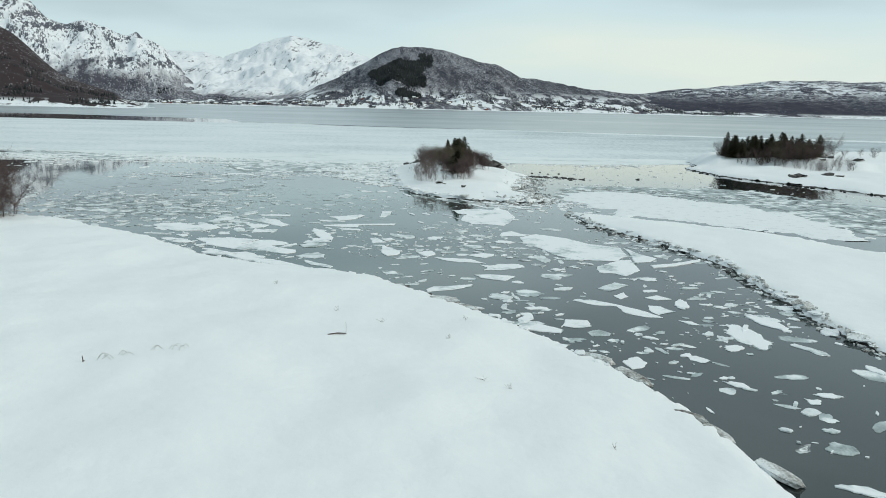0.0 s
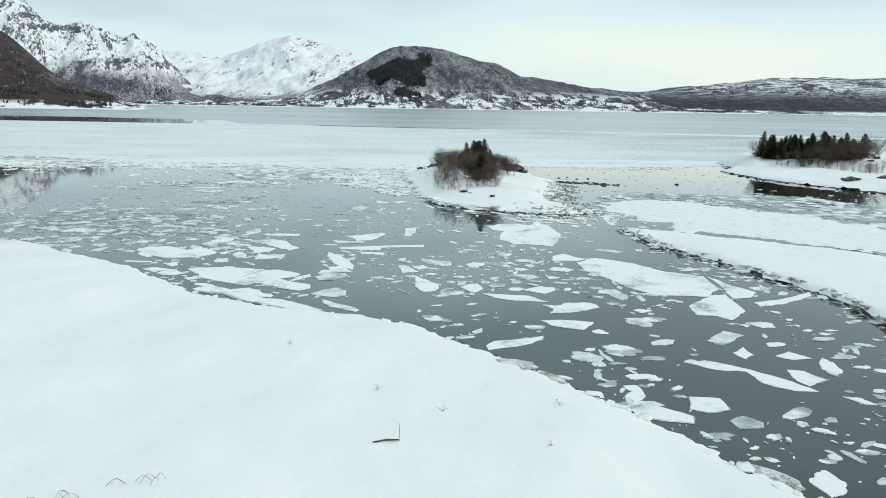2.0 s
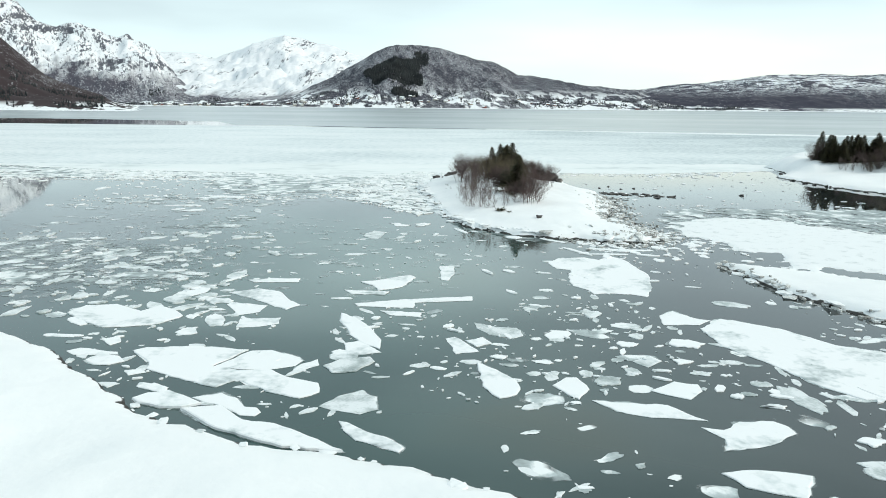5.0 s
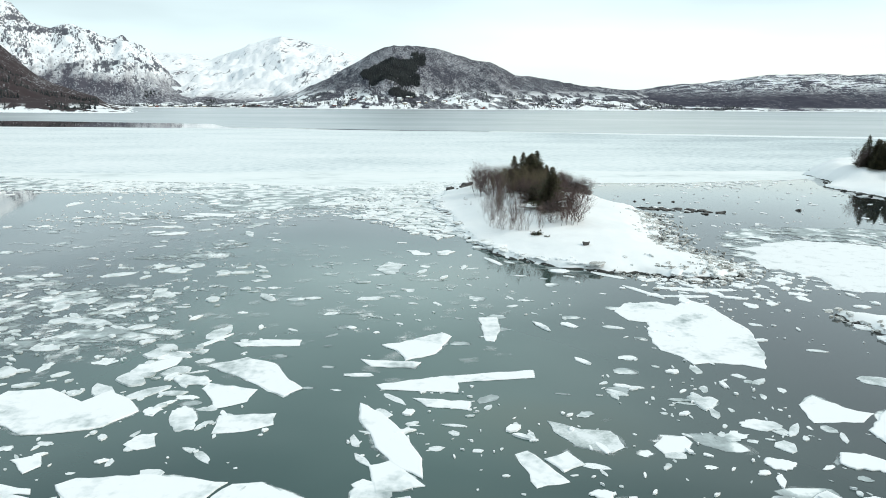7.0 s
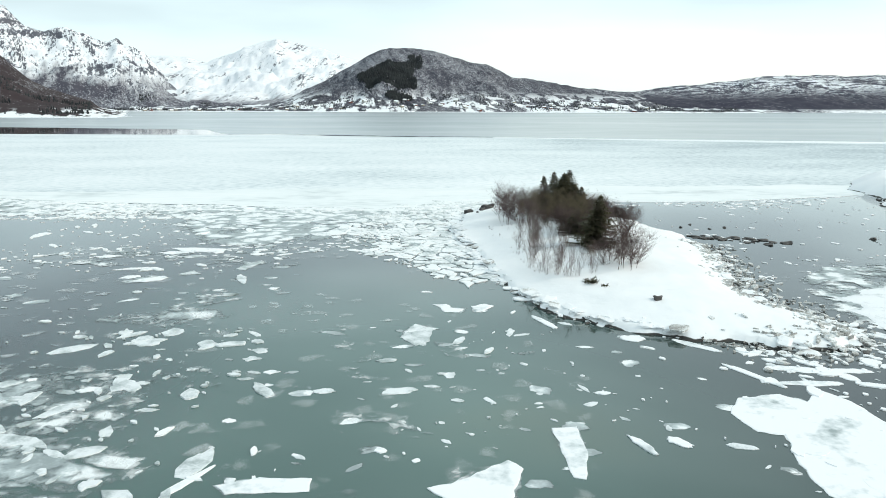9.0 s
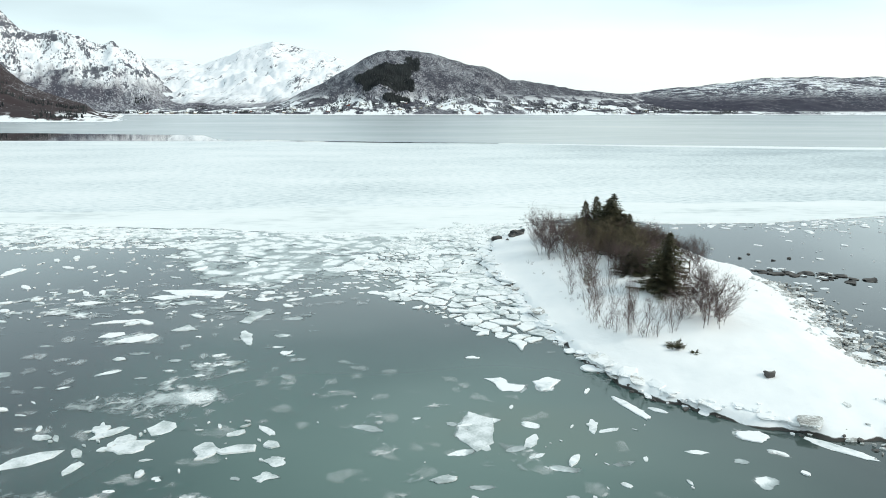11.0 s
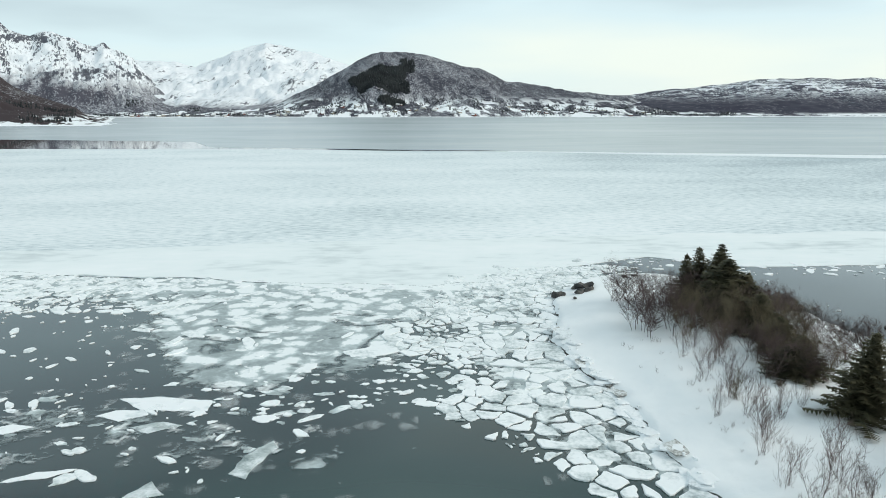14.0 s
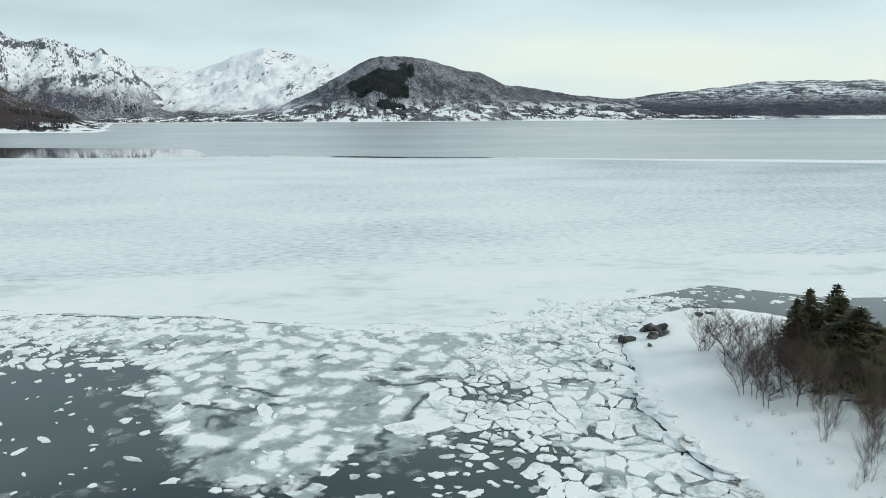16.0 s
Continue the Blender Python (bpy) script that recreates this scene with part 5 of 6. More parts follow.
brash("point_rubble", 900, rubble_on(POINT, isle_grid, 1.4, 3), (0.08, 0.45), 2.8, DIRTY, "jumbled crumbs of dirty shore ice", 21, (0.03, 0.1))
brash("bar_rubble", 240, rubble_on(BAR[:10], bar_grid, 0.3, 4), (0.1, 0.4), 2.4, DIRTY, "crumbs of shore ice along the gravel bar", 22, (0.03, 0.1))
brash("ledge_rubble", 150, rubble_on(LEDGE, isle_grid, 0.35, 5), (0.1, 0.4), 2.0, SHORE_ICE, "crumbs of shore ice below the island's ledge", 23, (0.04, 0.1))
for x, y, s, turn in ((19.1, 28.4, 1.6, -55), (20.4, 25.8, 1.7, -58), (21.4, 21.1, 1.5, -30), (22.3, 19.4, 1.2, -65), (23.3, 16.0, 1.5, -60), (10.3, 40.1, 2.2, -16), (12.2, 38.5, 1.4, -50), (14.6, 34.6, 1.3, -60)):
    ob = block(x, y, 0.2, s, 4, "long lifted slab of shore ice, dirty underneath", turn)
    ob.matrix_basis = ob.matrix_basis @ Matrix.Diagonal((1, 0.5, 1.3, 1))
for x, y in along(RIGHT_ISLE[:10], 70, 0.5, rng):
    rock(x, y, 0.1, rng.uniform(0.2, 0.5), "dark stone along the wooded island's waterline", 0.8)
for x, y, s in ((5.3, 152.4, 0.85), (7.9, 153.9, 0.8), (8.7, 153.3, 0.7), (7.4, 151.6, 0.6), (8.4, 151.8, 0.6), (13.9, 156.9, 0.45), (6.4, 149.8, 0.25), (15.2, 157.4, 0.4)):
    rock(x, y, height_at(isle_grid, x, y) + 0.3 * s, s * 1.2)
rock(15.7, 101.9, height_at(isle_grid, 15.7, 101.9) + 0.1, 0.5, "grey boulder alone on smooth snow")
for x, y, s in ((53.8, 131.8, 0.7), (39.0, 140.5, 0.45), (35.3, 143.1, 0.35), (33.2, 141.0, 0.4), (36.5, 139.5, 0.3)):
    rock(x, y, 0.05, s, "small black rock awash in the sound", 0.6)
for x, y, s in ((23.4, 146.4, 2.7), (24.6, 145.2, 2.4), (25.8, 146.6, 1.8), (26.8, 145.0, 1.3), (26.0, 150.0, 1.3)):
    rock(x, y, height_at(isle_grid, x, y) + 0.2, s, "dark outcrop at the island's back shore")
for x, y, s in ((88, 133.5, 1.7), (90.5, 136, 1.6), (95.5, 134.5, 1.6), (98, 134.5, 1.2), (115, 155, 1.5), (117, 157, 1.4), (91.5, 164.0, 0.9), (107, 156, 1.1), (113, 163, 1.3)):
    rock(x, y, height_at(right_grid, x, y) + 0.2, s, "dark rock outcrop on the wooded island", 0.6)


# ---- trees ----
def limb(verts, faces, a, b, ra, rb, sides=3):
    """A tapered stick from a to b."""
    d = (b - a).normalized()
    u = d.cross(Vector((0.3, 0.8, 0.52))).normalized()
    w = d.cross(u)
    o = len(verts)
    for p, r in ((a, ra), (b, rb)):
        for i in range(sides):
            t = 2 * math.pi * i / sides
            verts.append(p + (u * math.cos(t) + w * math.sin(t)) * r)
    faces += [(o + i, o + (i + 1) % sides, o + sides + (i + 1) % sides, o + sides + i) for i in range(sides)]


def bare_tree(height, spread, seed, stems=1, fullness=1.0, label="", name="birch_tree", category="tree", deepest=3, sway=0.4, rise=0.09):
    """A leafless tree or shrub: stems, boughs and fine twigs."""
    r = random.Random(seed)
    wood, twig = [([], []) for _ in range(stems)], ([], [])

    def grow(p, d, length, radius, level, stem):
        pieces = (6, 3, 2, 1)[level]
        store = wood[stem] if level == 0 else twig
        for k in range(pieces):
            d = (d + Vector((r.gauss(0, 0.16), r.gauss(0, 0.16), rise))).normalized()
            q = p + d * (length / pieces)
            r0, r1 = radius * (1 - k / pieces * 0.7), radius * (1 - (k + 1) / pieces * 0.7)
            limb(*store, p, q, r0, r1, 5 if level == 0 else 3)
            if level < deepest and (k > 0 or level > 0 or stems > 2):
                for _ in range(int((2.6, 2.3, 1.9)[level] * fullness + r.random())):
                    a = r.uniform(0, 2 * math.pi)
                    out = Vector((math.cos(a), math.sin(a), r.uniform(0.0, 0.8))).normalized()
                    reach = length * ((0.34, 0.46, 0.46, 0.4, 0.32, 0.24)[k] if level == 0 else r.uniform(0.4, 0.68)) * r.uniform(0.75, 1.15)
                    grow(p.lerp(q, r.random()), (d * 0.6 + out * spread).normalized(), reach, max(0.0048, radius * (0.42, 0.5, 0.6)[level]), level + 1, stem)
            p = q

    for k in range(stems):
        a = 2 * math.pi * k / stems + r.uniform(-0.4, 0.4)
        lean = 0.12 if stems == 1 else r.uniform(0.05, sway)
        base = Vector((math.cos(a), math.sin(a), 0)) * (0 if stems == 1 else r.uniform(0.05, 0.25) * height * 0.3)
        d = Vector((math.cos(a) * lean, math.sin(a) * lean, 1)).normalized()
        grow(base - Vector((0, 0, 0.3)), d, height * r.uniform(0.84, 1.0), 0.0085 * height / max(1, stems) ** 0.4, 0, k)
    root = new(name)
    for w in wood:
        part("trunk" if stems == 1 else "stem", mesh_of("stem", *w, BARK), root)
    part("crown", mesh_of("crown", *twig, TWIG), root, "crown of fine leafless twigs")
    return tagged(root, label, category, "bare trees and shrubs")


def spruce(height, width, seed, label, spray=0.13):
    r = random.Random(seed)
    trunk, crown = ([], []), ([], [])
    limb(*trunk, Vector((0, 0, -0.4)), Vector((0, 0, height * 0.97)), 0.022 * height, 0.008, 6)
    z = 0.06 * height
    while z < height * 0.97:
        f = 1 - z / height
        reach = width * (f ** 0.8) * r.uniform(0.7, 1.1) + 0.05
        n = 6 + int(5 * f)
        turn = r.uniform(0, 6.28)
        for k in range(n):
            a = turn + 2 * math.pi * k / n + r.gauss(0, 0.14)
            length = reach * r.uniform(0.65, 1.12) * (1 + 0.45 * noise.noise(Vector((math.cos(a) * 1.2, math.sin(a) * 1.2, z * 0.9 + seed))))
            out, side = Vector((math.cos(a), math.sin(a), 0)), Vector((-math.sin(a), math.cos(a), 0))
            steps = max(3, int(length / spray))
            zz = z + r.gauss(0, 0.04)
            for s in range(steps):
                t = (s + 0.4) / steps
                c = out * (length * t) + Vector((0, 0, zz - 0.42 * length * t * (1 - 0.55 * t)))
                w = (0.34 * length * (1 - 0.75 * t) + 0.07) * r.uniform(0.7, 1.25)
                tip = out * (0.2 * length / steps * 3 + 0.05)
                for sg in (1, -1):
                    o = len(crown[0])
                    crown[0].extend((c - tip * 0.3, c + tip * 0.9 + side * sg * 0.02, c + tip * r.uniform(0.4, 1.3) + side * sg * w + Vector((0, 0, -w * r.uniform(0.05, 0.45)))))
                    crown[1].append((o, o + 1, o + 2))
                if r.random() < 0.6:
                    o = len(crown[0])
                    crown[0].extend((c - tip * 0.5, c + tip * 0.7, c + tip * 0.1 + side * r.gauss(0, 0.05) - Vector((0, 0, r.uniform(0.08, 0.26)))))
                    crown[1].append((o, o + 1, o + 2))
        z += (0.11 + 0.1 * r.random()) * (0.6 + 0.6 * f)
    o = len(crown[0])
    for k in range(5):
        a = k * 1.257
        crown[0].extend((Vector((0, 0, height)), Vector((math.cos(a) * 0.07, math.sin(a) * 0.07, height * 0.94)), Vector((math.cos(a + 1.2) * 0.07, math.sin(a + 1.2) * 0.07, height * 0.94))))
        crown[1].append((o + 3 * k, o + 3 * k + 1, o + 3 * k + 2))
    root = new("spruce_tree")
    part("trunk", mesh_of("trunk", *trunk, BARK), root)
    part("crown", mesh_of("crown", *crown, NEEDLE), root)
    return tagged(root, label, "tree", "spruces")


def plant(master, grid, x, y, s, used, wide=1.0):
    m = pose(x, y, height_at(grid, x, y) - 0.05, rng.gauss(0, 2), rng.gauss(0, 2), rng.uniform(0, 360)) @ Matrix.Diagonal((s * wide, s * wide, s, 1))
    if master not in used:
        used.add(master)
        master.matrix_basis = m
        return master
    return copy_thing(master, m)


used = set()
SPRUCES = [spruce(5.0, 1.6, 21 + k, "dark green spruce with drooping boughs among bare birches") for k in range(3)]
GROVE = [spruce(7.5, 2.3, 31 + k, "tall dark spruce in a close island grove", 0.22) for k in range(3)]
BIRCHES = [bare_tree(4.2, 0.8, 51 + k, 1 + k % 3, 1.1, "leafless birch with fine reddish twigs in snow") for k in range(4)]
SHRUBS = [bare_tree(2.4, 0.66, 61 + k, 4, 0.6, "low leafless shrub of thin reddish stems in snow", "shrub", "shrub", 3, 0.34, 0.13) for k in range(3)]
WILLOWS = [bare_tree(4.0, 0.75, 91 + k, 5, 0.95, "dense leafless willow with olive-brown twigs in snow", "willow_tree") for k in range(2)]
WANDS = [bare_tree(1.0, 0.4, 71 + k, 4, 0.8, "sparse knee-high twigs sticking out of snow", "twig_tuft", "twigs", 1) for k in range(2)]


def juniper(seed):
    """A low bush of sprawling, needled arms."""
    r = random.Random(seed)
    v, f = [], []
    stems = ([], [])
    for k in range(26):
        a, rise, length = r.uniform(0, 6.28), r.uniform(0.1, 0.95), r.uniform(0.55, 1.25)
        d = Vector((math.cos(a), math.sin(a), rise * 0.9)).normalized()
        side = Vector((-math.sin(a), math.cos(a), 0))
        limb(*stems, Vector((0, 0, -0.1)), d * length * 0.9, 0.025, 0.006)
        for s in range(16):
            c = d * length * (0.2 + 0.8 * (s + r.random()) / 16) + Vector((0, 0, -0.1 * s / 16))
            for sg in (1, -1):
                o, w = len(v), r.uniform(0.08, 0.2)
                v.extend((c, c + d * 0.07, c + d * r.uniform(0.08, 0.24) + side * sg * w + Vector((0, 0, r.gauss(0, 0.07)))))
                f.append((o, o + 1, o + 2))
    root = new("juniper_bush")
    part("stem", mesh_of("stem", *stems, BARK), root)
    part("foliage", mesh_of("foliage", v, f, NEEDLE), root)
    return tagged(root, "low sprawling dark juniper bush on snow", "bush", "bare trees and shrubs")


JUNIPER = juniper(81)
for master in SHRUBS + WANDS:
    for ob in master.children:
        ob.data.materials[0] = SHRUB_TWIG

for master in WILLOWS:
    for ob in master.children:
        ob.data.materials[0] = OLIVE_TWIG

# the spruces of the small island: plan place and height
for k, (x, y, h, wide) in enumerate(((14.8, 142.6, 5.2, 1.1), (18.1, 143.6, 6.0, 1.5), (16.4, 143.2, 5.6, 1.4), (17.3, 141.2, 5.4, 1.6), (16.2, 138.4, 4.6, 1.7), (15.4, 119.3, 4.7, 1.1), (19.1, 139.9, 3.9, 1.2), (17.8, 137.8, 3.4, 1.7), (17.2, 134.2, 3.0, 1.8), (16.2, 129.6, 2.9, 1.9), (15.2, 125.4, 2.4, 1.9))):
    plant(SPRUCES[k % 3], isle_grid, x, y, h / 5.0, used, wide)
# birches in three clumps: west, middle, east
for count, x0, x1, y0, y1, low, high in ((22, 8.6, 14.4, 134.5, 146.5, 0.8, 1.02), (15, 12.4, 17.0, 124.0, 140.5, 0.6, 0.82), (26, 16.6, 22.4, 125.5, 141.5, 0.75, 0.95)):
    for k in range(count):
        plant(BIRCHES[k % 4], isle_grid, x0 + (x1 - x0) * (k + rng.random()) / count, rng.uniform(y0, y1), rng.uniform(low, high), used, rng.uniform(1.0, 1.25))
for x, y, h in ((15.8, 111.0, 3.3), (16.9, 111.2, 3.1), (16.6, 114.2, 4.1), (17.3, 115.4, 3.7), (15.1, 110.2, 2.5), (14.5, 113.0, 2.8), (17.2, 112.8, 3.4), (16.2, 110.0, 2.7), (15.4, 113.8, 3.2), (16.2, 112.4, 3.2), (17.0, 116.8, 3.4), (8.4, 137.9, 3.2), (8.9, 135.4, 2.8), (9.2, 139.4, 3.4)):
    plant(BIRCHES[rng.randrange(4)], isle_grid, x, y, h / 4.0, used, 1.15)
for x, y, h in ((11.5, 134.3, 3.9), (12.7, 131.0, 3.7), (13.2, 136.4, 3.9), (13.8, 128.0, 3.4), (14.6, 124.8, 3.2), (15.5, 127.6, 3.6), (16.6, 131.4, 3.8), (16.2, 124.4, 3.0), (18.4, 131.0, 3.4), (15.2, 133.6, 3.9), (9.9, 123.2, 1.9)):
    plant(WILLOWS[rng.randrange(2)], isle_grid, x, y, h / 3.8, used, 0.95)
# shrubs on the southern slope
for x, y, h in ((9.7, 123.4, 2.4), (7.9, 121.7, 1.9), (8.3, 117.0, 2.3), (9.2, 118.4, 2.4), (8.0, 113.9, 2.3), (8.6, 112.4, 2.7), (10.5, 113.8, 2.4), (8.9, 111.4, 1.6), (9.8, 110.5, 2.3), (10.5, 109.8, 2.4), (11.3, 109.5, 2.3), (12.7, 110.0, 2.4), (12.9, 121.0, 1.4), (9.4, 121.0, 2.6), (9.8, 119.6, 2.4), (11.5, 115.6, 2.0), (13.3, 112.6, 1.9), (10.3, 112.0, 2.1), (9.0, 126.2, 2.2), (10.4, 127.6, 2.6), (9.4, 130.4, 2.4), (10.8, 131.6, 2.8), (11.4, 128.8, 2.7), (10.4, 124.8, 2.3), (11.2, 120.2, 1.8)):
    plant(SHRUBS[rng.randrange(3)], isle_grid, x, y, h / 2.2, used, 0.9)
for k in range(40):
    t = rng.random()
    x, y = 6.6 + 2.5 * t + rng.uniform(-0.8, 2.0), 137 - 26 * t + rng.uniform(-3, 3)
    plant(WANDS[k % 2], isle_grid, x, y, rng.uniform(0.4, 0.85), used)
plant(JUNIPER, isle_grid, 11.9, 107.4, 0.85, used, 0.95)
plant(JUNIPER, isle_grid, 12.8, 106.2, 0.4, used, 1.3)

# the grove of the wooded island
for k in range(46):
    x = 88.6 + 17.5 * (k + rng.random()) / 46
    y = float(np.interp(x, [88, 95, 100, 107], [165.0, 163.0, 160.0, 160.0])) + 9 * rng.random()
    plant(GROVE[k % 3], right_grid, x, y, rng.choice((0.64, 0.76, 0.86, 0.93, 0.99)), used, rng.uniform(1.05, 1.5))
for x, y, h, wide in ((87.6, 165.3, 6.7, 1.15), (110.9, 165.5, 7.9, 1.35), (107.6, 165.0, 6.2, 1.6), (100.8, 164.6, 7.5, 1.5), (102.4, 163.4, 7.2, 1.5), (105.4, 164.5, 5.2, 1.4)):
    plant(GROVE[int(x) % 3], right_grid, x, y, h / 7.5, used, wide)
for k in range(16):
    x = 93 + 14 * (k + rng.random()) / 16
    plant(BIRCHES[k % 4], right_grid, x, float(np.interp(x, [92, 97, 107], [161.5, 157.5, 156.0])) + rng.uniform(-1, 3), rng.uniform(0.95, 1.35), used, 1.25)
for k in range(9):
    x = 93.5 + 13 * (k + rng.random()) / 9
    plant(WILLOWS[k % 2], right_grid, x, float(np.interp(x, [92, 97, 107], [161.0, 157.5, 156.5])) + rng.uniform(0, 2), rng.uniform(0.8, 1.1), used, 1.2)
for x, y, h in ((86.8, 169.4, 4.2), (114.6, 166, 5.6), (116.4, 167, 5.2), (113.2, 167.5, 4.6), (119.5, 168, 2.6), (122.5, 166, 3.2), (125.5, 165, 2.8), (106.5, 151, 3.2), (108.5, 152, 3.0), (104.5, 152, 2.8), (103, 150, 2.6), (107.5, 147, 3.0), (109.5, 149, 3.2)):
    plant(BIRCHES[rng.randrange(4)], right_grid, x, y, h / 4.2, used, 1.25)
for k in range(26):
    x = 88.5 + 20 * (k + rng.random()) / 26
    plant(SHRUBS[k % 3], right_grid, x, float(np.interp(x, [88, 95, 100, 108], [162.5, 160.5, 152, 147])) + rng.uniform(-2, 1), rng.uniform(0.5, 1.0), used)

# tall thicket on the far end of the snow bank
for x, y, s in ((-40.6, 72.2, 1.5), (-42.5, 73, 1.7), (-44.5, 72, 1.8), (-39.4, 71.0, 0.9), (-43.5, 70, 1.3), (-47, 73, 1.7)):
    plant(BIRCHES[rng.randrange(4)], bank_grid, x, y, s, used, 1.1)
for x, y, s in ((-39.4, 69.4, 1.3), (-40.6, 72.6, 1.5), (-39.8, 74.0, 1.2), (-42.4, 74.6, 1.7), (-43.0, 71.0, 1.6)):
    plant(BIRCHES[rng.randrange(4)], bank_grid, x, y, s, used, 1.15)
for x, y, s in ((-39, 71.6, 1.2), (-40.2, 70.6, 1.3), (-41.5, 71.2, 1.4)):
    plant(SHRUBS[rng.randrange(3)], bank_grid, x, y, s, used, 1.3)


# ---- small things on the snow bank ----
def stick(name, runs, radius, x, y, label, category, material=BARK):
    """A bent dry stick from a few short runs, lying or standing on the snow."""
    v, f = [], []
    for a, b in runs:
        limb(v, f, Vector(a), Vector(b), radius, radius * 0.7, 5)
    ob = new(name, mesh_of(name, v, f, material))
    ob.matrix_basis = pose(x, y, height_at(bank_grid, x, y) + 0.02)
    return tagged(ob, label, category)


stick("driftwood", [((-0.7, -0.15, 0.02), (-0.2, -0.02, 0.07)), ((-0.2, -0.02, 0.07), (0.35, 0.0, 0.06))], 0.045, 4.1, 30.0, "dark driftwood branch lying on smooth snow", "driftwood")
stick("stalk", [((0, 0, -0.2), (0.01, 0, 0.4)), ((0.01, 0, 0.4), (0.0, 0, 0.75))], 0.012, 4.45, 30.1, "thin dry stalk standing in snow", "stalk", STRAW)
stick("stump_post", [((0, 0, -0.2), (-0.03, 0, 0.3)), ((0, 0, 0.05), (0.06, 0, 0.05))], 0.03, -8.45, 25.1, "short dark stake sticking out of snow", "stake")
for x, y, blades in ((-7.4, 25.5, 4), (-6.7, 25.8, 3), (-5.0, 26.5, 2), (-4.1, 26.7, 4)):
    runs = []
    for _ in range(blades):
        a, w, h = rng.uniform(-0.5, 0.5), rng.uniform(0.35, 0.8), rng.uniform(0.18, 0.34)
        ox, oy = rng.gauss(0, 0.22), rng.gauss(0, 0.1)
        bow = [(ox + math.cos(a) * w * (t - 0.5), oy + math.sin(a) * w * (t - 0.5), h * math.sin(math.pi * t) - 0.03) for t in np.linspace(0, rng.uniform(0.75, 1.0), 8)]
        runs += list(zip(bow, bow[1:]))
    stick("bent_grass", runs, 0.008, x, y, "bent dry grass arching out of drifted snow", "dry grass", STRAW)
for x, y in ((12.0, 23.9), (13.3, 23.0), (16.9, 17.1), (11.8, 34.3), (10.5, 29.8), (6.4, 33.8), (3.2, 36.1), (-2.0, 41.5)):
    runs = [((rng.gauss(0, 0.08), rng.gauss(0, 0.08), -0.05), (rng.gauss(0, 0.16), rng.gauss(0, 0.16), rng.uniform(0.08, 0.28))) for _ in range(7)]
    stick("grass_tuft", runs, 0.005, x, y, "few dry grass blades poking through snow", "dry grass", STRAW)


# ---- far shore: houses and woods ----
def foot(name, x, y):
    p = heights[name]
    return float(p[np.argmin((p[:, 0] - x) ** 2 + (p[:, 1] - y) ** 2), 2])


def house(w, d, h, wall):
    root = new("house")
    v = [(-w, -d, -3), (w, -d, -3), (w, d, -3), (-w, d, -3), (-w, -d, h), (w, -d, h), (w, d, h), (-w, d, h), (-w, 0, h + d * 0.7), (w, 0, h + d * 0.7)]
    part("wall", mesh_of("wall", v, [(0, 1, 5, 4), (1, 2, 6, 9, 5), (2, 3, 7, 6), (3, 0, 4, 8, 7)], wall), root)
    e, t = 0.5, 0.35
    ridge, eave = h + d * 0.7 + t, h - e * 0.5 + t
    v = [(-w - e, -d - e, eave), (w + e, -d - e, eave), (w + e, 0, ridge), (-w - e, 0, ridge), (w + e, d + e, eave), (-w - e, d + e, eave)]
    v += [(x, y, z - t) for x, y, z in v]
    part("roof", mesh_of("roof", v, [(0, 1, 2, 3), (3, 2, 4, 5), (7, 6, 9, 8), (8, 9, 11, 10), (0, 6, 7, 1), (4, 10, 11, 5), (1, 7, 8, 2), (2, 8, 10, 4), (0, 3, 9, 6), (3, 5, 11, 9)], ROOF_SNOW), root)
    c = 0.45
    v = [(w * 0.4 + a * c, b * c, z) for z in (h + d * 0.5, h + d * 0.7 + 1.4) for a, b in ((-1, -1), (1, -1), (1, 1), (-1, 1))]
    part("chimney", mesh_of("chimney", v, [(0, 1, 5, 4), (1, 2, 6, 5), (2, 3, 7, 6), (3, 0, 4, 7), (4, 5, 6, 7)], ROCK), root.children[-1])
    glass = surface("window_glass", [(0.4, (0.02, 0.025, 0.03)), (0.6, (0.04, 0.05, 0.06))], 0.5, rough=0.1)
    for k in (-0.5, 0.5):
        v = [(w * k - 0.6, -d - 0.05, 1.0), (w * k + 0.6, -d - 0.05, 1.0), (w * k + 0.6, -d - 0.05, 2.3), (w * k - 0.6, -d - 0.05, 2.3)]
        part("window", mesh_of("window", v + [(a, b + 0.1, c) for a, b, c in v], [(0, 1, 2, 3), (0, 4, 5, 1), (1, 5, 6, 2), (2, 6, 7, 3), (3, 7, 4, 0)], glass), root)
    return tagged(root, "small painted wooden house with a snowy roof on the shore", "house", "houses of the far village")


PAINTS = [surface("house_paint", [(0.3, c), (0.7, tuple(k * 1.2 for k in c))], 0.3, rough=0.7) for c in ((0.16, 0.06, 0.05), (0.5, 0.5, 0.48), (0.3, 0.27, 0.22), (0.12, 0.12, 0.13))]
HOUSES = [house(rng.uniform(5, 8), rng.uniform(3.5, 5), rng.uniform(3.5, 6), w) for w in PAINTS]
for k in range(70):
    x = rng.uniform(-950, 900)
    s = 0.704 + 0.05 * rng.random() ** 1.4
    px, py = x * s, 2550 * s
    m = pose(px, py, foot("wooded_hill", px, py) - 0.5, 0, 0, rng.uniform(-60, 60)) @ Matrix.Diagonal((0.85, 0.85, 0.85, 1))
    if k == 20:
        m = pose(-500, 1110, 2.0, 0, 0, 12)
    if k < 4:
        HOUSES[k].matrix_basis = m
    else:
        copy_thing(HOUSES[k % 4], m)


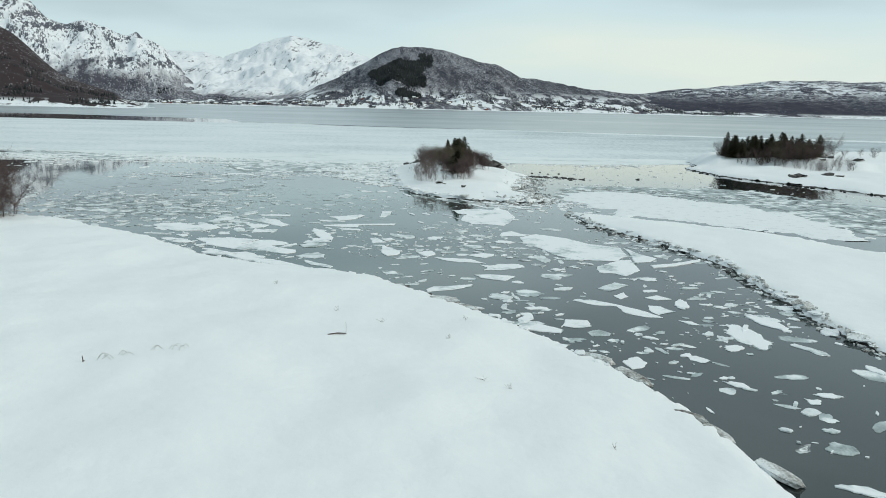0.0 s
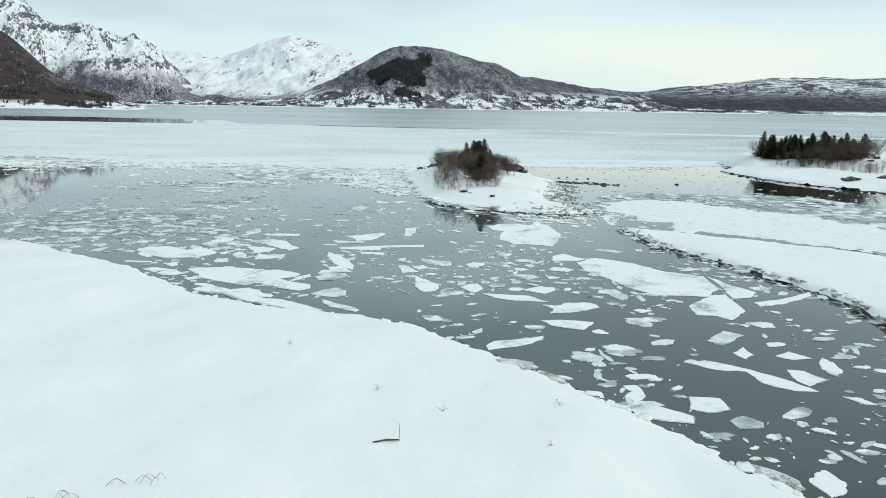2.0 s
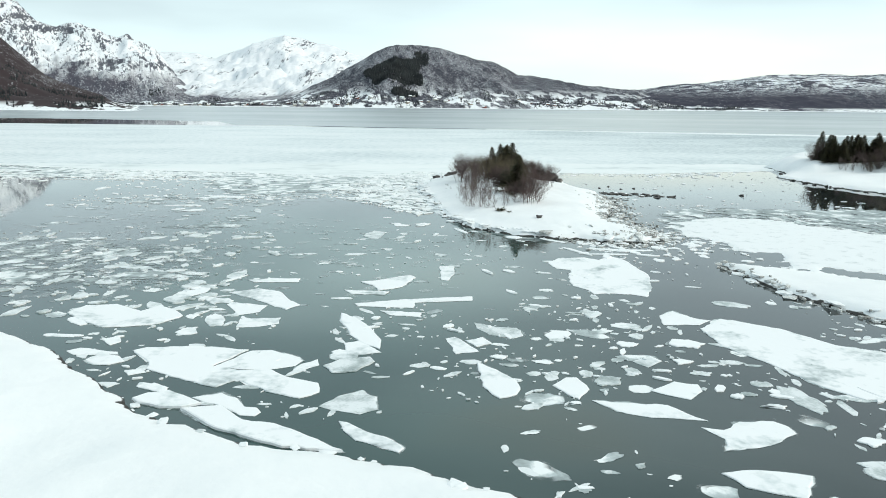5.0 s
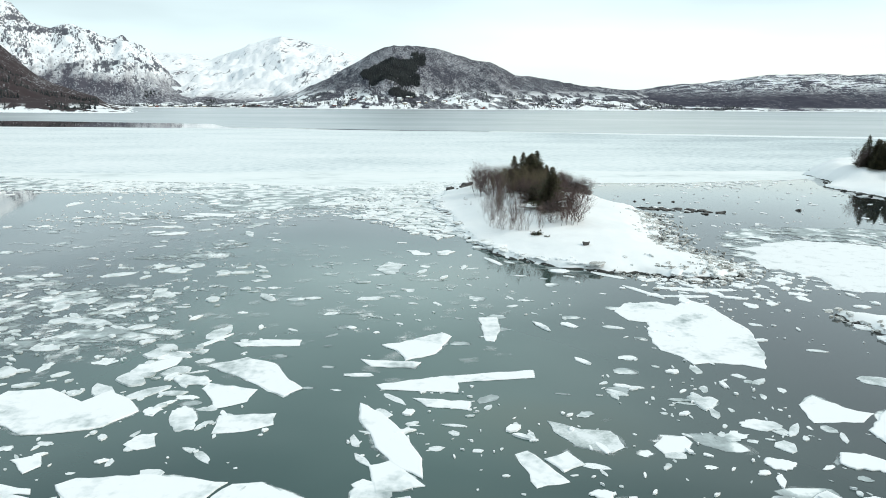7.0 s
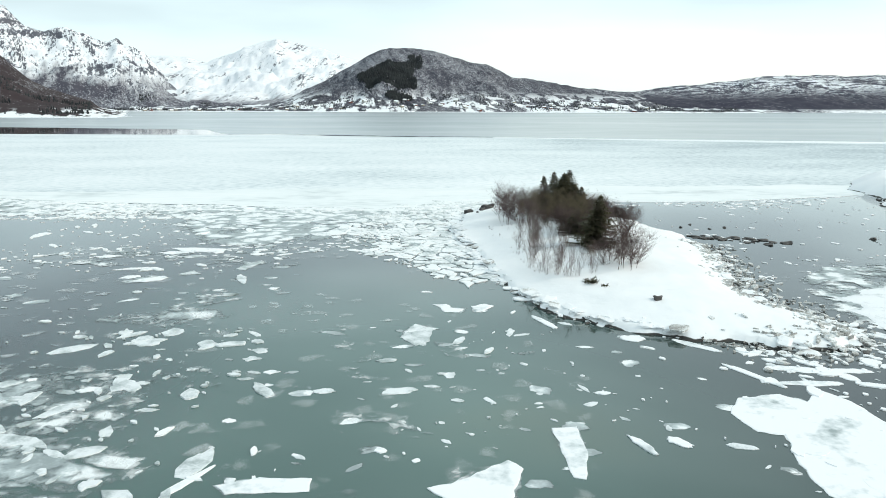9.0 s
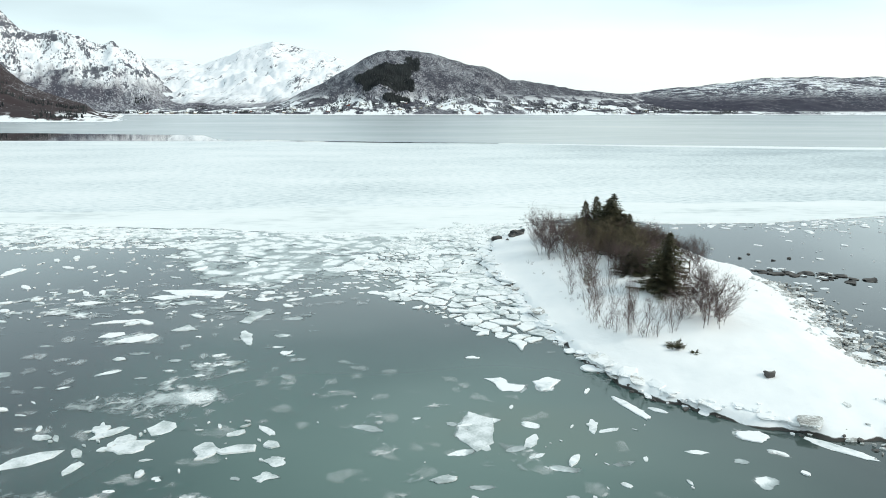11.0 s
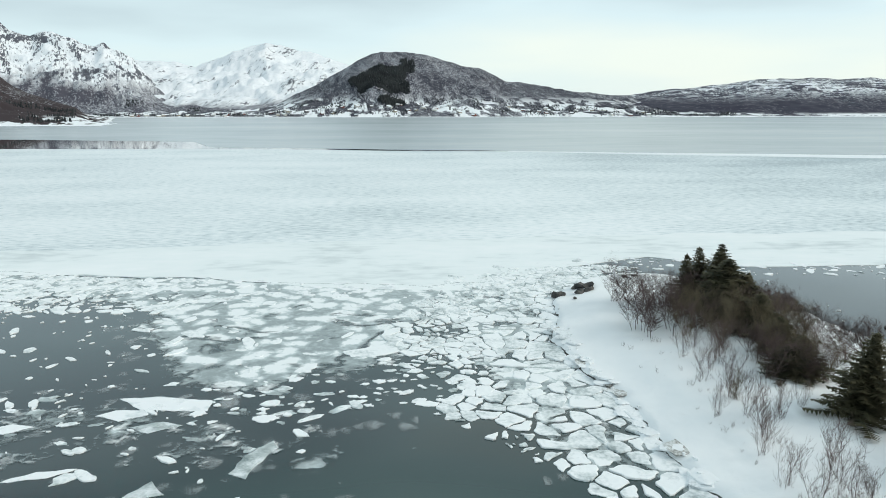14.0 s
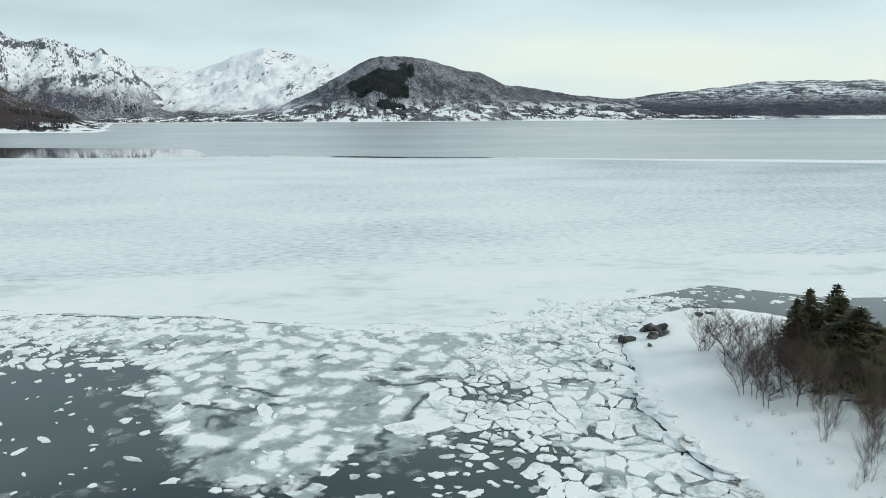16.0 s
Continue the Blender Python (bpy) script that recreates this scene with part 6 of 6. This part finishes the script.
def far_trees(name, base, spots, low, high, label):
    verts, faces = [], []
    for x, y in spots:
        z, h = foot(base, x, y), rng.uniform(low, high)
        w, o = h * rng.uniform(0.2, 0.32), len(verts)
        for k in range(5):
            a = k * 1.257 + rng.random()
            verts.append((x + w * math.cos(a) * rng.uniform(0.7, 1.2), y + w * math.sin(a), z - 1 + h * 0.12))
        verts += [(x, y, z + h)]
        faces += [(o + k, o + (k + 1) % 5, o + 5) for k in range(5)]
    return tagged(new(name, mesh_of(name, verts, faces, NEEDLE_FAR)), label, "trees", kind="stuff")


def patch_spots(count, x0, x1, s0, s1, ridge_y, level, seed, scale=0.01, taper=False):
    for _ in range(count * 12):
        if count <= 0:
            break
        x, s = rng.uniform(x0, x1), rng.uniform(s0, s1)
        if taper:
            u, v = (x - (x0 + x1) / 2) / (x1 - x0) * 2, (s - (s0 + s1) / 2) / (s1 - s0) * 2
            if u * u + v * v + 0.5 * fbm(x * s, ridge_y * s, 0.012, 3, seed) > 0.85:
                continue
        if fbm(x * s, ridge_y * s, scale, 3, seed) > level * rng.uniform(0.6, 1.4):
            count -= 1
            yield x * s, ridge_y * s


far_trees("far_woods", "wooded_hill", list(patch_spots(3200, -1150, 1200, 0.706, 0.80, 2550, 0.08, 3.0, 0.02)), 2.5, 6, "dark scattered spruces between the far houses")
far_trees("spruce_plantation", "wooded_hill", list(patch_spots(3200, -200, 35, 0.785, 0.89, 2550, -2.0, 5.0, 0.006, True)) + list(patch_spots(380, -15, 50, 0.85, 0.95, 2550, -2.0, 5.5, 0.006, True)) + list(patch_spots(420, -95, 15, 0.735, 0.762, 2550, -2.0, 6.5, 0.006, True)), 8, 13, "dense dark block of planted spruce on the hillside")
far_trees("slope_woods", "birch_slope", list(patch_spots(700, -1000, -640, 0.63, 0.85, 1500, 0.1, 8.0, 0.02)), 3, 6, "dark conifers on the birch slope")
far_trees("valley_woods", "mountain_range", list(patch_spots(700, -1300, -400, 0.67, 0.76, 3500, 0.05, 9.0, 0.006)), 5, 11, "dark woods along the valley mouth")
